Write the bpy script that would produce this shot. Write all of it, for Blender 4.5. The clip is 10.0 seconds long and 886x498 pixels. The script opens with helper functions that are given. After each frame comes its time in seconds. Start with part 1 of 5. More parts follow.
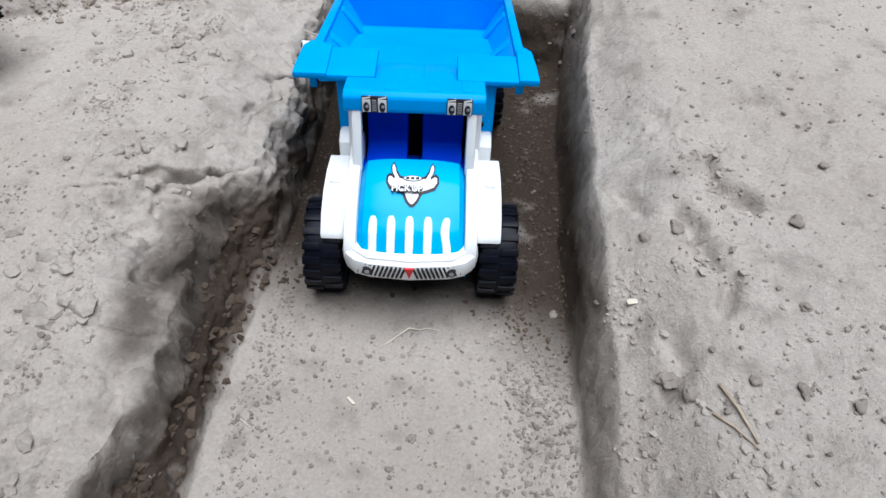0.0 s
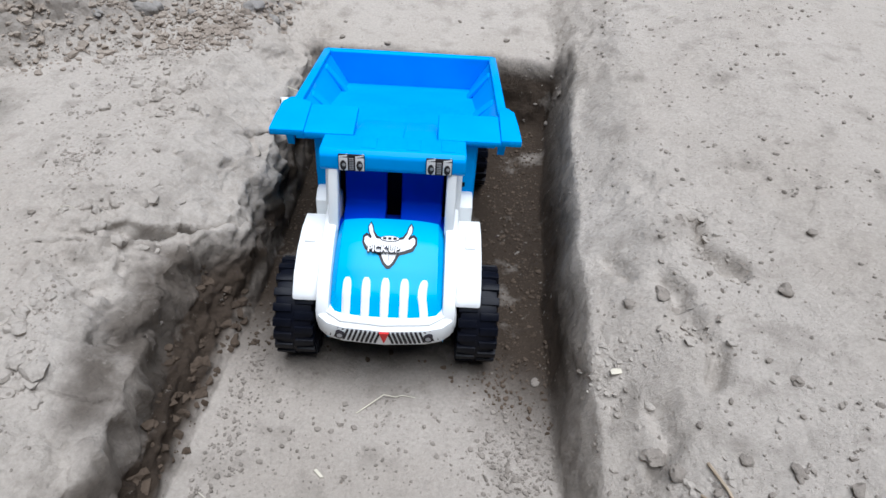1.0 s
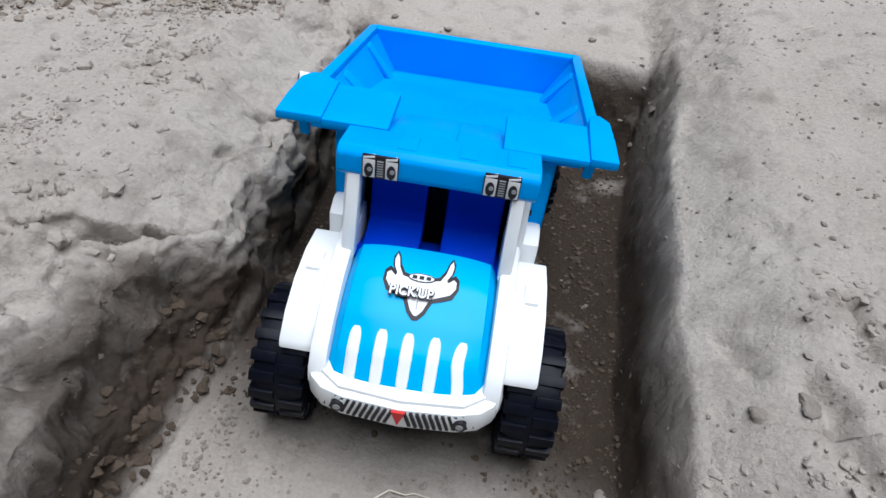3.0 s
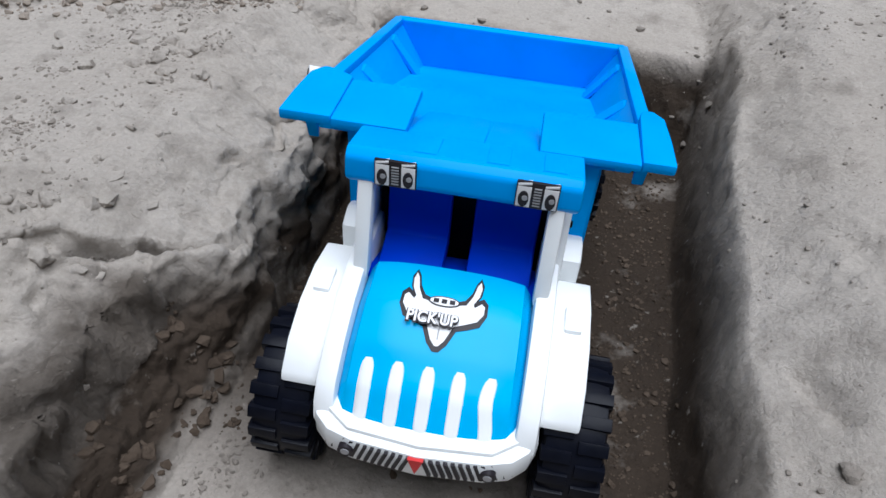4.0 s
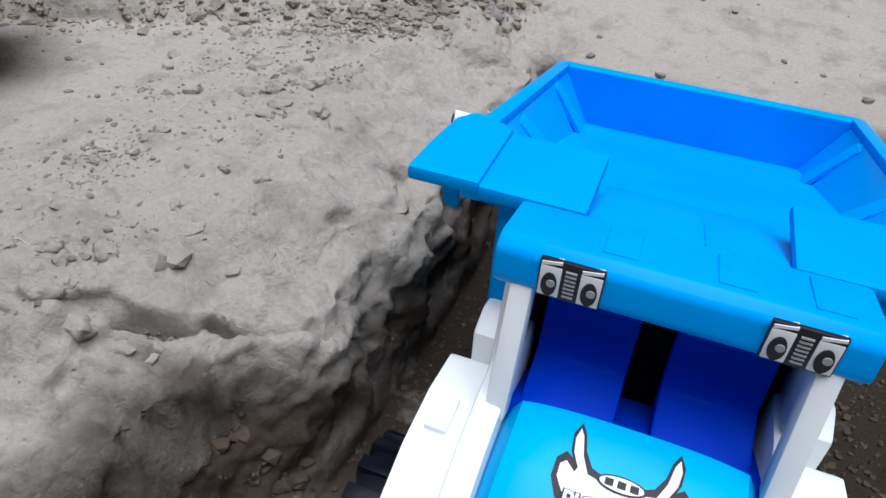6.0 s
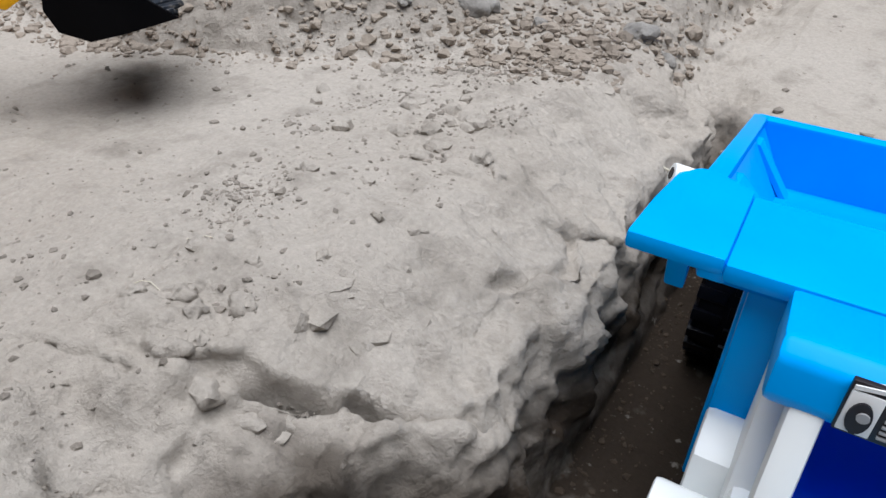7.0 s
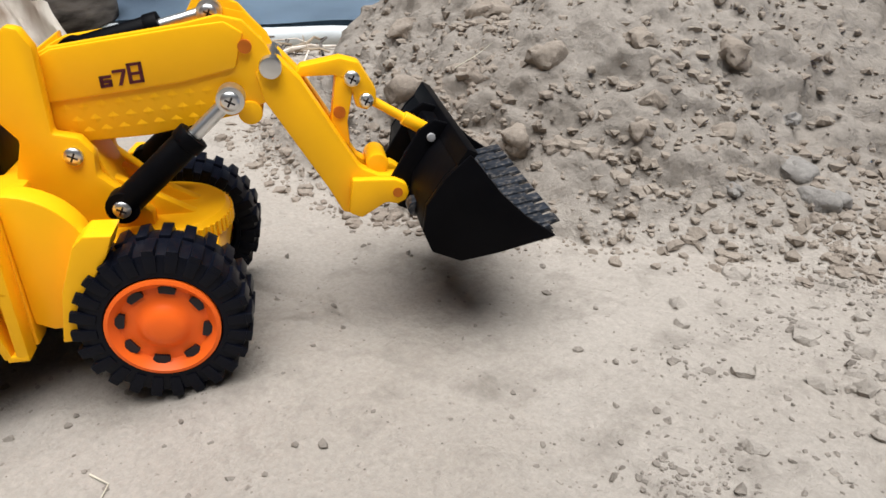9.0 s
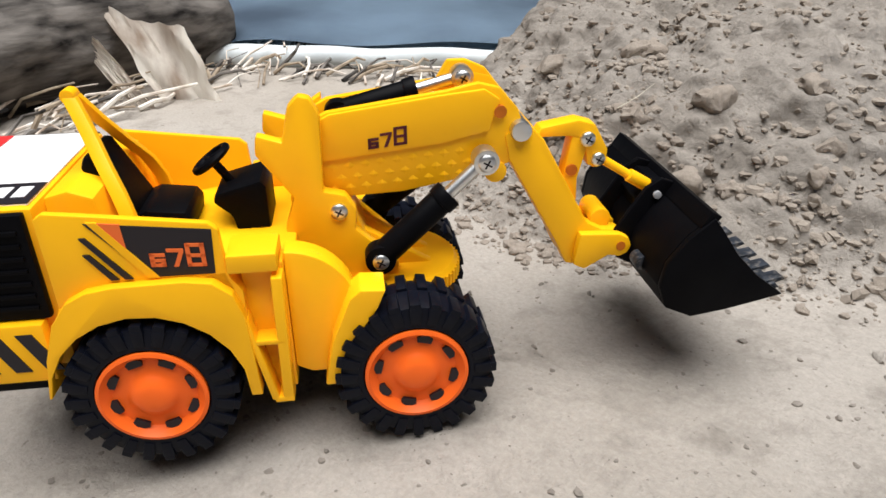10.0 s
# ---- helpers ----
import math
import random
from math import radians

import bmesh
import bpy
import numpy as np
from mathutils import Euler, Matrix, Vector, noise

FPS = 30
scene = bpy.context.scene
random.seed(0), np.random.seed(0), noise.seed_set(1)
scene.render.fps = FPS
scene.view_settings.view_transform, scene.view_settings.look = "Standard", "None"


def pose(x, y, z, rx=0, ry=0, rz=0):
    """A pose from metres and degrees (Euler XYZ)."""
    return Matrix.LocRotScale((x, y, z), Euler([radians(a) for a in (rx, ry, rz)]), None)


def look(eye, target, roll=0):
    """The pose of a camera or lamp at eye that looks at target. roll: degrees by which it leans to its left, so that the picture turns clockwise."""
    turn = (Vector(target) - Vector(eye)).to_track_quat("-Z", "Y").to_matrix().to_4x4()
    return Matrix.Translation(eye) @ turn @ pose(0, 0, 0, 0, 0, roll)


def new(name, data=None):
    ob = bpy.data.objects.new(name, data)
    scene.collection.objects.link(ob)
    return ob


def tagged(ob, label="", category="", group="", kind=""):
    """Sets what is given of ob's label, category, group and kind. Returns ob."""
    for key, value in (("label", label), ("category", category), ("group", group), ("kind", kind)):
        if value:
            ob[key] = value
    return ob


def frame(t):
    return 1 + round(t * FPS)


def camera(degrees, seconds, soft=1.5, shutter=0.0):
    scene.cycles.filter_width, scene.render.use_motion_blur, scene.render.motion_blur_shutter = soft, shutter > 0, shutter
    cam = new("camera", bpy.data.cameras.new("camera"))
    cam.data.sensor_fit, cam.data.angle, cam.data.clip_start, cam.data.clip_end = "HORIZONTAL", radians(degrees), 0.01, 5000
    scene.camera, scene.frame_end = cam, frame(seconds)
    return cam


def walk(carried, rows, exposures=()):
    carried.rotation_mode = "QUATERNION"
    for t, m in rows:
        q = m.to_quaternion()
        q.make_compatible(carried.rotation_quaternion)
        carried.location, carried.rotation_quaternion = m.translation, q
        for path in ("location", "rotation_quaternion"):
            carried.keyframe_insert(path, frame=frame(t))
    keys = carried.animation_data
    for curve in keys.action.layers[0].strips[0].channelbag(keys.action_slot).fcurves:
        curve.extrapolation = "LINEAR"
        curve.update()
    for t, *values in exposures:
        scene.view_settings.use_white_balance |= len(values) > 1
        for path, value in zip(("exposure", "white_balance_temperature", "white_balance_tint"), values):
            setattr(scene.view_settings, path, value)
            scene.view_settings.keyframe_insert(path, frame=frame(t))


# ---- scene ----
cam = camera(65.1, 10.0)
PATH = [
    (0, (0.008, 0.042, 0.487), (-0.03, 1.406, -0.975), 2.8),
    (0.5, (0.014, 0.05, 0.484), (-0.068, 1.504, -0.887), 2.6),
    (1, (0.016, 0.058, 0.479), (-0.009, 1.534, -0.87), 4.1),
    (1.5, (0.016, 0.076, 0.465), (-0.016, 1.6, -0.829), 4.9),
    (2, (0.015, 0.104, 0.445), (-0.027, 1.628, -0.849), 5.9),
    (2.5, (0.007, 0.129, 0.425), (-0.075, 1.642, -0.88), 6.6),
    (2.7, (0.003, 0.143, 0.417), (-0.092, 1.639, -0.907), 7.5),
    (3.8, (0.01, 0.193, 0.384), (-0.235, 1.663, -0.949), 5.0),
    (4, (0.006, 0.2, 0.382), (-0.245, 1.665, -0.957), 4.6),
    (4.5, (0.002, 0.219, 0.371), (-0.353, 1.664, -0.965), 3.9),
    (5, (-0.01, 0.233, 0.367), (-0.488, 1.679, -0.93), 3.6),
    (5.2, (-0.017, 0.242, 0.365), (-0.535, 1.69, -0.913), 3.1),
    (6.3, (-0.039, 0.285, 0.323), (-0.671, 1.722, -0.916), 3.7),
    (6.5, (-0.047, 0.291, 0.316), (-0.754, 1.695, -0.92), 2.7),
    (7, (-0.073, 0.298, 0.314), (-0.946, 1.69, -0.826), 1.8),
    (7.5, (-0.104, 0.306, 0.318), (-1.054, 1.712, -0.74), 1.3),
    (8, (-0.148, 0.303, 0.321), (-1.133, 1.712, -0.702), 2.4),
    (8.5, (-0.183, 0.298, 0.328), (-1.261, 1.682, -0.632), 1.3),
    (9, (-0.21, 0.284, 0.34), (-1.368, 1.623, -0.59), 0.6),
    (9.5, (-0.237, 0.258, 0.352), (-1.43, 1.564, -0.581), 0.6),
    (10, (-0.263, 0.231, 0.363), (-1.507, 1.494, -0.562), 0.3),
]
EXPOSURES = [(0.0, 0.1, 5700, 10), (2.5, 0.0, 5700, 10), (4.5, -0.18, 5650, 10), (6.5, 0.0, 5750, 10), (8.0, 0.3, 6150, 10), (10.0, 0.31, 6250, 10)]
walk(cam, [(t, look(eye, target, roll)) for t, eye, target, roll in PATH], EXPOSURES)

# ---- light ----
world = bpy.data.worlds.new("sky")
scene.world = world
world.use_nodes = True
wn = world.node_tree.nodes
sky = wn.new("ShaderNodeTexSky")
sky.sky_type = "NISHITA"
sky.sun_disc = False
sky.sun_elevation = radians(82)
sky.sun_rotation = radians(124)
sky.air_density, sky.dust_density, sky.ozone_density = 1.0, 4.0, 0.6
wn["Background"].inputs["Strength"].default_value = 0.007
world.node_tree.links.new(sky.outputs["Color"], wn["Background"].inputs["Color"])
sun_data = bpy.data.lights.new("sun", "SUN")
sun_data.energy, sun_data.angle, sun_data.color = 5.2, radians(60), (1.0, 0.98, 0.95)
sun = new("sun", sun_data)
sun.matrix_world = look((0.12 * 5, -0.08 * 5, 5), (0, 0, 0))


# ---- materials ----
def material(name, color, rough=0.5, metal=0.0, spread=0.0, scale=40.0, bump=0.0, bump_scale=200.0, coat=0.0, dark=None, dust=0.0, gloss=0.3, grain=None):
    """Principled surface with two scales of colour variation, relief, and a thin film of dust."""
    m = bpy.data.materials.new(name)
    m.use_nodes = True
    nt = m.node_tree
    b = nt.nodes["Principled BSDF"]
    b.inputs["Roughness"].default_value = rough
    b.inputs["Metallic"].default_value = metal
    b.inputs["Coat Weight"].default_value = coat
    b.inputs["Specular IOR Level"].default_value = gloss
    b.inputs["Base Color"].default_value = (*color, 1)
    tc = nt.nodes.new("ShaderNodeTexCoord")
    coords = tc.outputs["Object"]
    if grain:
        mp = nt.nodes.new("ShaderNodeMapping")
        mp.inputs["Scale"].default_value = grain
        nt.links.new(coords, mp.inputs["Vector"])
        coords = mp.outputs["Vector"]
    if spread or dark or dust:
        n1 = nt.nodes.new("ShaderNodeTexNoise")
        n1.inputs["Scale"].default_value, n1.inputs["Detail"].default_value = scale, 6
        nt.links.new(coords, n1.inputs["Vector"])
        ramp = nt.nodes.new("ShaderNodeValToRGB")
        lo = dark or tuple(c * (1 - spread) for c in color)
        ramp.color_ramp.elements[0].color, ramp.color_ramp.elements[1].color = (*lo, 1), (*color, 1)
        ramp.color_ramp.elements[0].position, ramp.color_ramp.elements[1].position = 0.32, 0.62
        nt.links.new(n1.outputs["Fac"], ramp.inputs["Fac"])
        out = ramp.outputs["Color"]
        if dust:
            n3 = nt.nodes.new("ShaderNodeTexNoise")
            n3.inputs["Scale"].default_value, n3.inputs["Detail"].default_value = scale * 2.3, 8
            nt.links.new(tc.outputs["Object"], n3.inputs["Vector"])
            mr = nt.nodes.new("ShaderNodeMapRange")
            mr.inputs["From Min"].default_value, mr.inputs["From Max"].default_value = 0.5, 0.8
            mr.inputs["To Max"].default_value = dust
            nt.links.new(n3.outputs["Fac"], mr.inputs["Value"])
            mx = nt.nodes.new("ShaderNodeMix")
            mx.data_type = "RGBA"
            nt.links.new(mr.outputs["Result"], mx.inputs["Factor"])
            nt.links.new(out, mx.inputs[6])
            mx.inputs[7].default_value = (0.36, 0.31, 0.26, 1)
            out = mx.outputs[2]
            add = nt.nodes.new("ShaderNodeMath")
            add.operation = "MULTIPLY_ADD"
            nt.links.new(mr.outputs["Result"], add.inputs[0])
            add.inputs[1].default_value, add.inputs[2].default_value = 0.5, rough
            nt.links.new(add.outputs[0], b.inputs["Roughness"])
        nt.links.new(out, b.inputs["Base Color"])
    if bump:
        n2 = nt.nodes.new("ShaderNodeTexNoise")
        n2.inputs["Scale"].default_value, n2.inputs["Detail"].default_value = bump_scale, 5
        nt.links.new(coords, n2.inputs["Vector"])
        bp = nt.nodes.new("ShaderNodeBump")
        bp.inputs["Strength"].default_value, bp.inputs["Distance"].default_value = bump, 0.002
        nt.links.new(n2.outputs["Fac"], bp.inputs["Height"])
        nt.links.new(bp.outputs["Normal"], b.inputs["Normal"])
    return m


def soil_material(name, pale, deep, warm, dug=None):
    """Dry sandy soil: broad damp patches, mid mottling, fine grain and grain relief."""
    m = bpy.data.materials.new(name)
    m.use_nodes = True
    nt = m.node_tree
    b = nt.nodes["Principled BSDF"]
    b.inputs["Roughness"].default_value = 0.95
    b.inputs["Specular IOR Level"].default_value = 0.15
    tc = nt.nodes.new("ShaderNodeTexCoord")

    def tex(scale, detail, rough=0.6):
        n = nt.nodes.new("ShaderNodeTexNoise")
        n.inputs["Scale"].default_value, n.inputs["Detail"].default_value, n.inputs["Roughness"].default_value = scale, detail, rough
        nt.links.new(tc.outputs["Object"], n.inputs["Vector"])
        return n.outputs["Fac"]

    def ranged(fac, lo, hi):
        r = nt.nodes.new("ShaderNodeMapRange")
        r.inputs["From Min"].default_value, r.inputs["From Max"].default_value = lo, hi
        nt.links.new(fac, r.inputs["Value"])
        return r.outputs["Result"]

    def mix(fac, a, c, kind="MIX"):
        x = nt.nodes.new("ShaderNodeMix")
        x.data_type, x.blend_type = "RGBA", kind
        nt.links.new(fac, x.inputs[0])
        for value, k in ((a, 6), (c, 7)):
            if isinstance(value, tuple):
                x.inputs[k].default_value = (*value, 1)
            else:
                nt.links.new(value, x.inputs[k])
        return x.outputs[2]

    broad, mid, fine = tex(7, 4), tex(38, 6), tex(420, 4, 0.7)
    spots = tex(150, 3, 0.6)
    col = mix(ranged(broad, 0.38, 0.66), pale, warm)
    col = mix(ranged(mid, 0.52, 0.78), col, deep)
    # Mask mixes in dark brown: dug soil, with trench shade put into the colour
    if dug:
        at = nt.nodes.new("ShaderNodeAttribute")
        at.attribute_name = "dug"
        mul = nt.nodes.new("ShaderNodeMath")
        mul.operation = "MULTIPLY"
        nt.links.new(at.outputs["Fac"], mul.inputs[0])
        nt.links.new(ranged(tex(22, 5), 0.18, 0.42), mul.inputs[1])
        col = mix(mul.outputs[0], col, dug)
    col = mix(ranged(spots, 0.66, 0.74), col, deep)
    grain = mix(ranged(fine, 0.3, 0.7), (0.86, 0.86, 0.86), (1.08, 1.08, 1.08))
    one = nt.nodes.new("ShaderNodeValue")
    one.outputs[0].default_value = 1.0
    col = mix(one.outputs[0], col, grain, "MULTIPLY")
    nt.links.new(col, b.inputs["Base Color"])
    bp = nt.nodes.new("ShaderNodeBump")
    bp.inputs["Strength"].default_value, bp.inputs["Distance"].default_value = 0.85, 0.0036
    nt.links.new(tex(150, 10, 0.72), bp.inputs["Height"])
    coarse = nt.nodes.new("ShaderNodeBump")
    coarse.inputs["Strength"].default_value, coarse.inputs["Distance"].default_value = 0.5, 0.004
    nt.links.new(tex(60, 8, 0.7), coarse.inputs["Height"])
    nt.links.new(coarse.outputs["Normal"], bp.inputs["Normal"])
    nt.links.new(bp.outputs["Normal"], b.inputs["Normal"])
    return m


# Last colour: dug soil brown, deepened to carry the trench's shade
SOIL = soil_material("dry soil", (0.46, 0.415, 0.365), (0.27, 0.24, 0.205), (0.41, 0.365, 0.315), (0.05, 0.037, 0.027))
# Clod copy in dug soil brown, with trench shade in its colour
DUGSHADECLOD = soil_material("shaded dug soil clod", (0.13, 0.097, 0.071), (0.05, 0.037, 0.027), (0.085, 0.063, 0.046))
CLOD = soil_material("soil clod", (0.33, 0.292, 0.252), (0.16, 0.14, 0.118), (0.26, 0.228, 0.195))
HEAPCLOD = soil_material("heap clod", (0.38, 0.325, 0.27), (0.19, 0.158, 0.128), (0.3, 0.25, 0.205))
STONE = soil_material("grey stone", (0.33, 0.31, 0.29), (0.22, 0.2, 0.19), (0.3, 0.28, 0.25))
BLUE = material("blue plastic", (0.0, 0.32, 0.86), 0.42, spread=0.08, scale=30, bump=0.04, bump_scale=300, gloss=0.16)
HOODBLUE = material("light blue plastic", (0.0, 0.4, 0.78), 0.3, spread=0.08, scale=30, bump=0.03, bump_scale=200, gloss=0.22)
SEATBLUE = material("deep blue plastic", (0.0, 0.04, 0.55), 0.5, spread=0.1, scale=40, gloss=0.08)
WHITE = material("white plastic", (0.84, 0.86, 0.86), 0.35, spread=0.06, scale=35, bump=0.03)
YELLOW = material("yellow plastic", (1.0, 0.5, 0.003), 0.38, spread=0.06, scale=30, bump=0.03, bump_scale=250, gloss=0.22)
ORANGE = material("orange plastic", (0.98, 0.15, 0.015), 0.38, spread=0.06, scale=50, gloss=0.2)
# For solid discs: a hole's shade is put into the orange
HOLE = material("shaded orange plastic", (0.55, 0.14, 0.006), 0.55, spread=0.2, scale=200)
BLACK = material("black plastic", (0.003, 0.003, 0.004), 0.46, spread=0.3, scale=60, bump=0.05, dust=0.002, gloss=0.05)
RUBBER = material("tyre rubber", (0.004, 0.005, 0.010), 0.38, spread=0.3, scale=80, bump=0.08, dust=0.006, gloss=0.13)
SCUFF = material("scuffed black plastic", (0.025, 0.03, 0.04), 0.4, spread=0.6, scale=220, bump=0.15, dust=0.4)
CHROME = material("chrome plating", (0.75, 0.75, 0.74), 0.34, metal=1.0, spread=0.1)
PRINT_BLACK = material("black print", (0.015, 0.012, 0.016), 0.45, spread=0.2)
PRINT_WHITE = material("white print", (0.8, 0.8, 0.8), 0.4, spread=0.05)
PRINT_RED = material("red print", (0.6, 0.03, 0.03), 0.4, spread=0.1)
PRINT_ORANGE = material("orange print", (0.85, 0.16, 0.03), 0.4, spread=0.1)
PRINT_MAROON = material("maroon print", (0.09, 0.012, 0.02), 0.4, spread=0.1)
PRINT_GREY = material("grey print", (0.35, 0.35, 0.36), 0.4, spread=0.1)
BARK = material("charred bark", (0.19, 0.17, 0.152), 0.9, dark=(0.008, 0.006, 0.005), scale=48, bump=1.0, bump_scale=90, grain=(1, 0.3, 1.3))
TORN = material("torn wood", (0.88, 0.83, 0.75), 0.85, dark=(0.42, 0.32, 0.24), scale=42, bump=0.8, bump_scale=70, grain=(0.8, 1, 0.22))
STRAW = material("dry twig", (0.42, 0.34, 0.25), 0.85, dark=(0.22, 0.17, 0.12), scale=60, bump=0.4)
PALE = material("pale straw", (0.62, 0.57, 0.46), 0.8, spread=0.25, scale=60)
TARP = material("grey blue sheet", (0.25, 0.34, 0.44), 0.4, dark=(0.11, 0.15, 0.205), scale=4, bump=0.3, bump_scale=12)
HEM = material("pale hem", (0.75, 0.79, 0.8), 0.6, dark=(0.5, 0.54, 0.55), scale=12, bump=0.4, bump_scale=40)


# ---- mesh helpers ----
def finish(bm, name, mat, smooth=38):
    bmesh.ops.recalc_face_normals(bm, faces=bm.faces)
    me = bpy.data.meshes.new(name)
    bm.to_mesh(me)
    bm.free()
    if smooth:
        me.polygons.foreach_set("use_smooth", [True] * len(me.polygons))
        me.set_sharp_from_angle(angle=radians(smooth))
    me.materials.append(mat)
    return me


def part(name, bm, mat, parent, label="", smooth=38):
    """Links a bmesh as one mesh object under a thing or a part."""
    ob = new(name, finish(bm, name, mat, smooth))
    ob.parent = parent
    if label:
        ob["label"] = label
    return ob


def thing(name, m, label, category, group=""):
    ob = new(name)
    ob.empty_display_size = 0.02
    ob.matrix_world = m
    return tagged(ob, label, category, group)


def soften(bm, offset, segments=2, angle=28):
    edges = [e for e in bm.edges if len(e.link_faces) == 2 and e.calc_face_angle(0) > radians(angle)]
    if offset and edges:
        bmesh.ops.bevel(bm, geom=edges, offset=offset, segments=segments, profile=0.6, affect="EDGES", clamp_overlap=True)
    return bm


def prism(outline, a, b, axis="y", bevel=0.0012, bm=None):
    """Side outline in millimetres, drawn out between a and b millimetres along an axis."""
    own = bmesh.new()
    place = {"y": lambda u, v, w: (u, w, v), "x": lambda u, v, w: (w, u, v), "z": lambda u, v, w: (u, v, w)}[axis]
    low = [own.verts.new([c * 0.001 for c in place(u, v, a)]) for u, v in outline]
    high = [own.verts.new([c * 0.001 for c in place(u, v, b)]) for u, v in outline]
    own.faces.new(low)
    own.faces.new(high[::-1])
    n = len(outline)
    for i in range(n):
        own.faces.new((low[i], low[(i + 1) % n], high[(i + 1) % n], high[i]))
    bmesh.ops.recalc_face_normals(own, faces=own.faces)
    soften(own, bevel)
    return merged(bm, own)


def merged(bm, own):
    if bm is None:
        return own
    me = bpy.data.meshes.new("scratch")
    own.to_mesh(me)
    own.free()
    bm.from_mesh(me)
    bpy.data.meshes.remove(me)
    return bm


def box(x0, x1, y0, y1, z0, z1, bevel=0.0012, bm=None):
    return prism([(x0, z0), (x1, z0), (x1, z1), (x0, z1)], y0, y1, "y", bevel, bm)


def rod(p, q, r, seg=14, r2=None, bm=None, bevel=0.0):
    """Round bar between two points, all in millimetres."""
    own = bmesh.new()
    p, q = Vector(p) * 0.001, Vector(q) * 0.001
    bmesh.ops.create_cone(own, cap_ends=True, segments=seg, radius1=r * 0.001, radius2=(r if r2 is None else r2) * 0.001, depth=(q - p).length)
    if bevel:
        soften(own, bevel * 0.001, 2, 60)
    m = Matrix.Translation((p + q) / 2) @ (q - p).to_track_quat("Z", "Y").to_matrix().to_4x4()
    bmesh.ops.transform(own, matrix=m, verts=own.verts)
    return merged(bm, own)


def lathe(profile, seg=40, bm=None):
    """Profile of (radius, along y) in millimetres, turned round the y axis."""
    own = bmesh.new()
    rings = []
    for r, y in profile:
        if r < 1e-6:
            rings.append([own.verts.new((0, y * 0.001, 0))])
        else:
            rings.append([own.verts.new((r * 0.001 * math.cos(2 * math.pi * k / seg), y * 0.001, r * 0.001 * math.sin(2 * math.pi * k / seg))) for k in range(seg)])
    for a, b in zip(rings, rings[1:]):
        for k in range(seg):
            l = (k + 1) % seg
            if len(a) == 1 and len(b) > 1:
                own.faces.new((a[0], b[k], b[l]))
            elif len(b) == 1 and len(a) > 1:
                own.faces.new((a[k], a[l], b[0]))
            elif len(a) > 1:
                own.faces.new((a[k], a[l], b[l], b[k]))
    return merged(bm, own)


def strip(points, r, seg=6, bm=None):
    """Thin round stick through points in millimetres, tapering a little."""
    own = bmesh.new()
    pts = [Vector(p) * 0.001 for p in points]
    rings = []
    for i, p in enumerate(pts):
        d = (pts[min(i + 1, len(pts) - 1)] - pts[max(i - 1, 0)]).normalized()
        s = d.cross(Vector((0.3, 0.2, 0.93))).normalized()
        u = d.cross(s)
        rr = r * 0.001 * (1 - 0.5 * i / len(pts))
        rings.append([own.verts.new(p + rr * (math.cos(2 * math.pi * k / seg) * s + math.sin(2 * math.pi * k / seg) * u)) for k in range(seg)])
    for a, b in zip(rings, rings[1:]):
        for k in range(seg):
            own.faces.new((a[k], a[(k + 1) % seg], b[(k + 1) % seg], b[k]))
    own.faces.new(rings[0][::-1])
    own.faces.new(rings[-1])
    return merged(bm, own)


def lettering(text, size, m, mat, parent, name="lettering", thick=0.0002, squeeze=1.0, label="", bold=0.0):
    """Built-in font, turned to a mesh; m places its lower left corner in the parent's metres."""
    cu = bpy.data.curves.new("text", "FONT")
    cu.body, cu.size, cu.extrude, cu.offset = text, size, thick, bold
    tmp = bpy.data.objects.new("text", cu)
    me = bpy.data.meshes.new_from_object(tmp)
    bpy.data.objects.remove(tmp)
    bpy.data.curves.remove(cu)
    me.transform(m @ Matrix.Diagonal((squeeze, 1, 1, 1)))
    me.materials.clear()
    me.materials.append(mat)
    me.name = name
    ob = new(name, me)
    ob.parent = parent
    if label:
        ob["label"] = label
    return ob


DIGIT_BARS = {"6": "afgedc", "7": "a", "8": "abcdefg"}


def block_digit(digit, x, z, w, h, t, y0, y1, slope, bm):
    """One squared digit of straight bars, lower left corner at x, z, in millimetres."""
    mid = h * 0.48
    bars = {"a": (0, w, h - t, h), "g": (0, w, mid - t / 2, mid + t / 2), "d": (0, w, 0, t), "b": (w - t * 1.25, w, mid, h), "c": (w - t * 1.25, w, 0, mid), "f": (0, t * 1.25, mid, h), "e": (0, t * 1.25, 0, mid)}
    if digit == "7":
        prism([(x + u, z + v + slope * u) for u, v in ((w * 0.3, 0), (w * 0.3 + t * 1.3, 0), (w, h - t), (w - t * 1.3, h - t))], y0, y1, "y", 0, bm)
    for k in DIGIT_BARS[digit]:
        u0, u1, v0, v1 = bars[k]
        prism([(x + u, z + v + slope * u) for u, v in ((u0, v0), (u1, v0), (u1, v1), (u0, v1))], y0, y1, "y", 0, bm)


def block_number(parent, name, mat, x, z, unit, y, slope, label=""):
    """The number 678 in squared digits that grow from left to right."""
    bm = bmesh.new()
    at = 0.0
    for digit, w, h in (("6", 1.0, 1.0), ("7", 1.1, 1.35), ("8", 1.25, 1.75)):
        block_digit(digit, x + at * unit, z + slope * at * unit, w * unit, h * unit, 0.24 * unit, y, y + 0.6, slope, bm)
        at += w + 0.14
    return part(name, bm, mat, parent, label, 0)


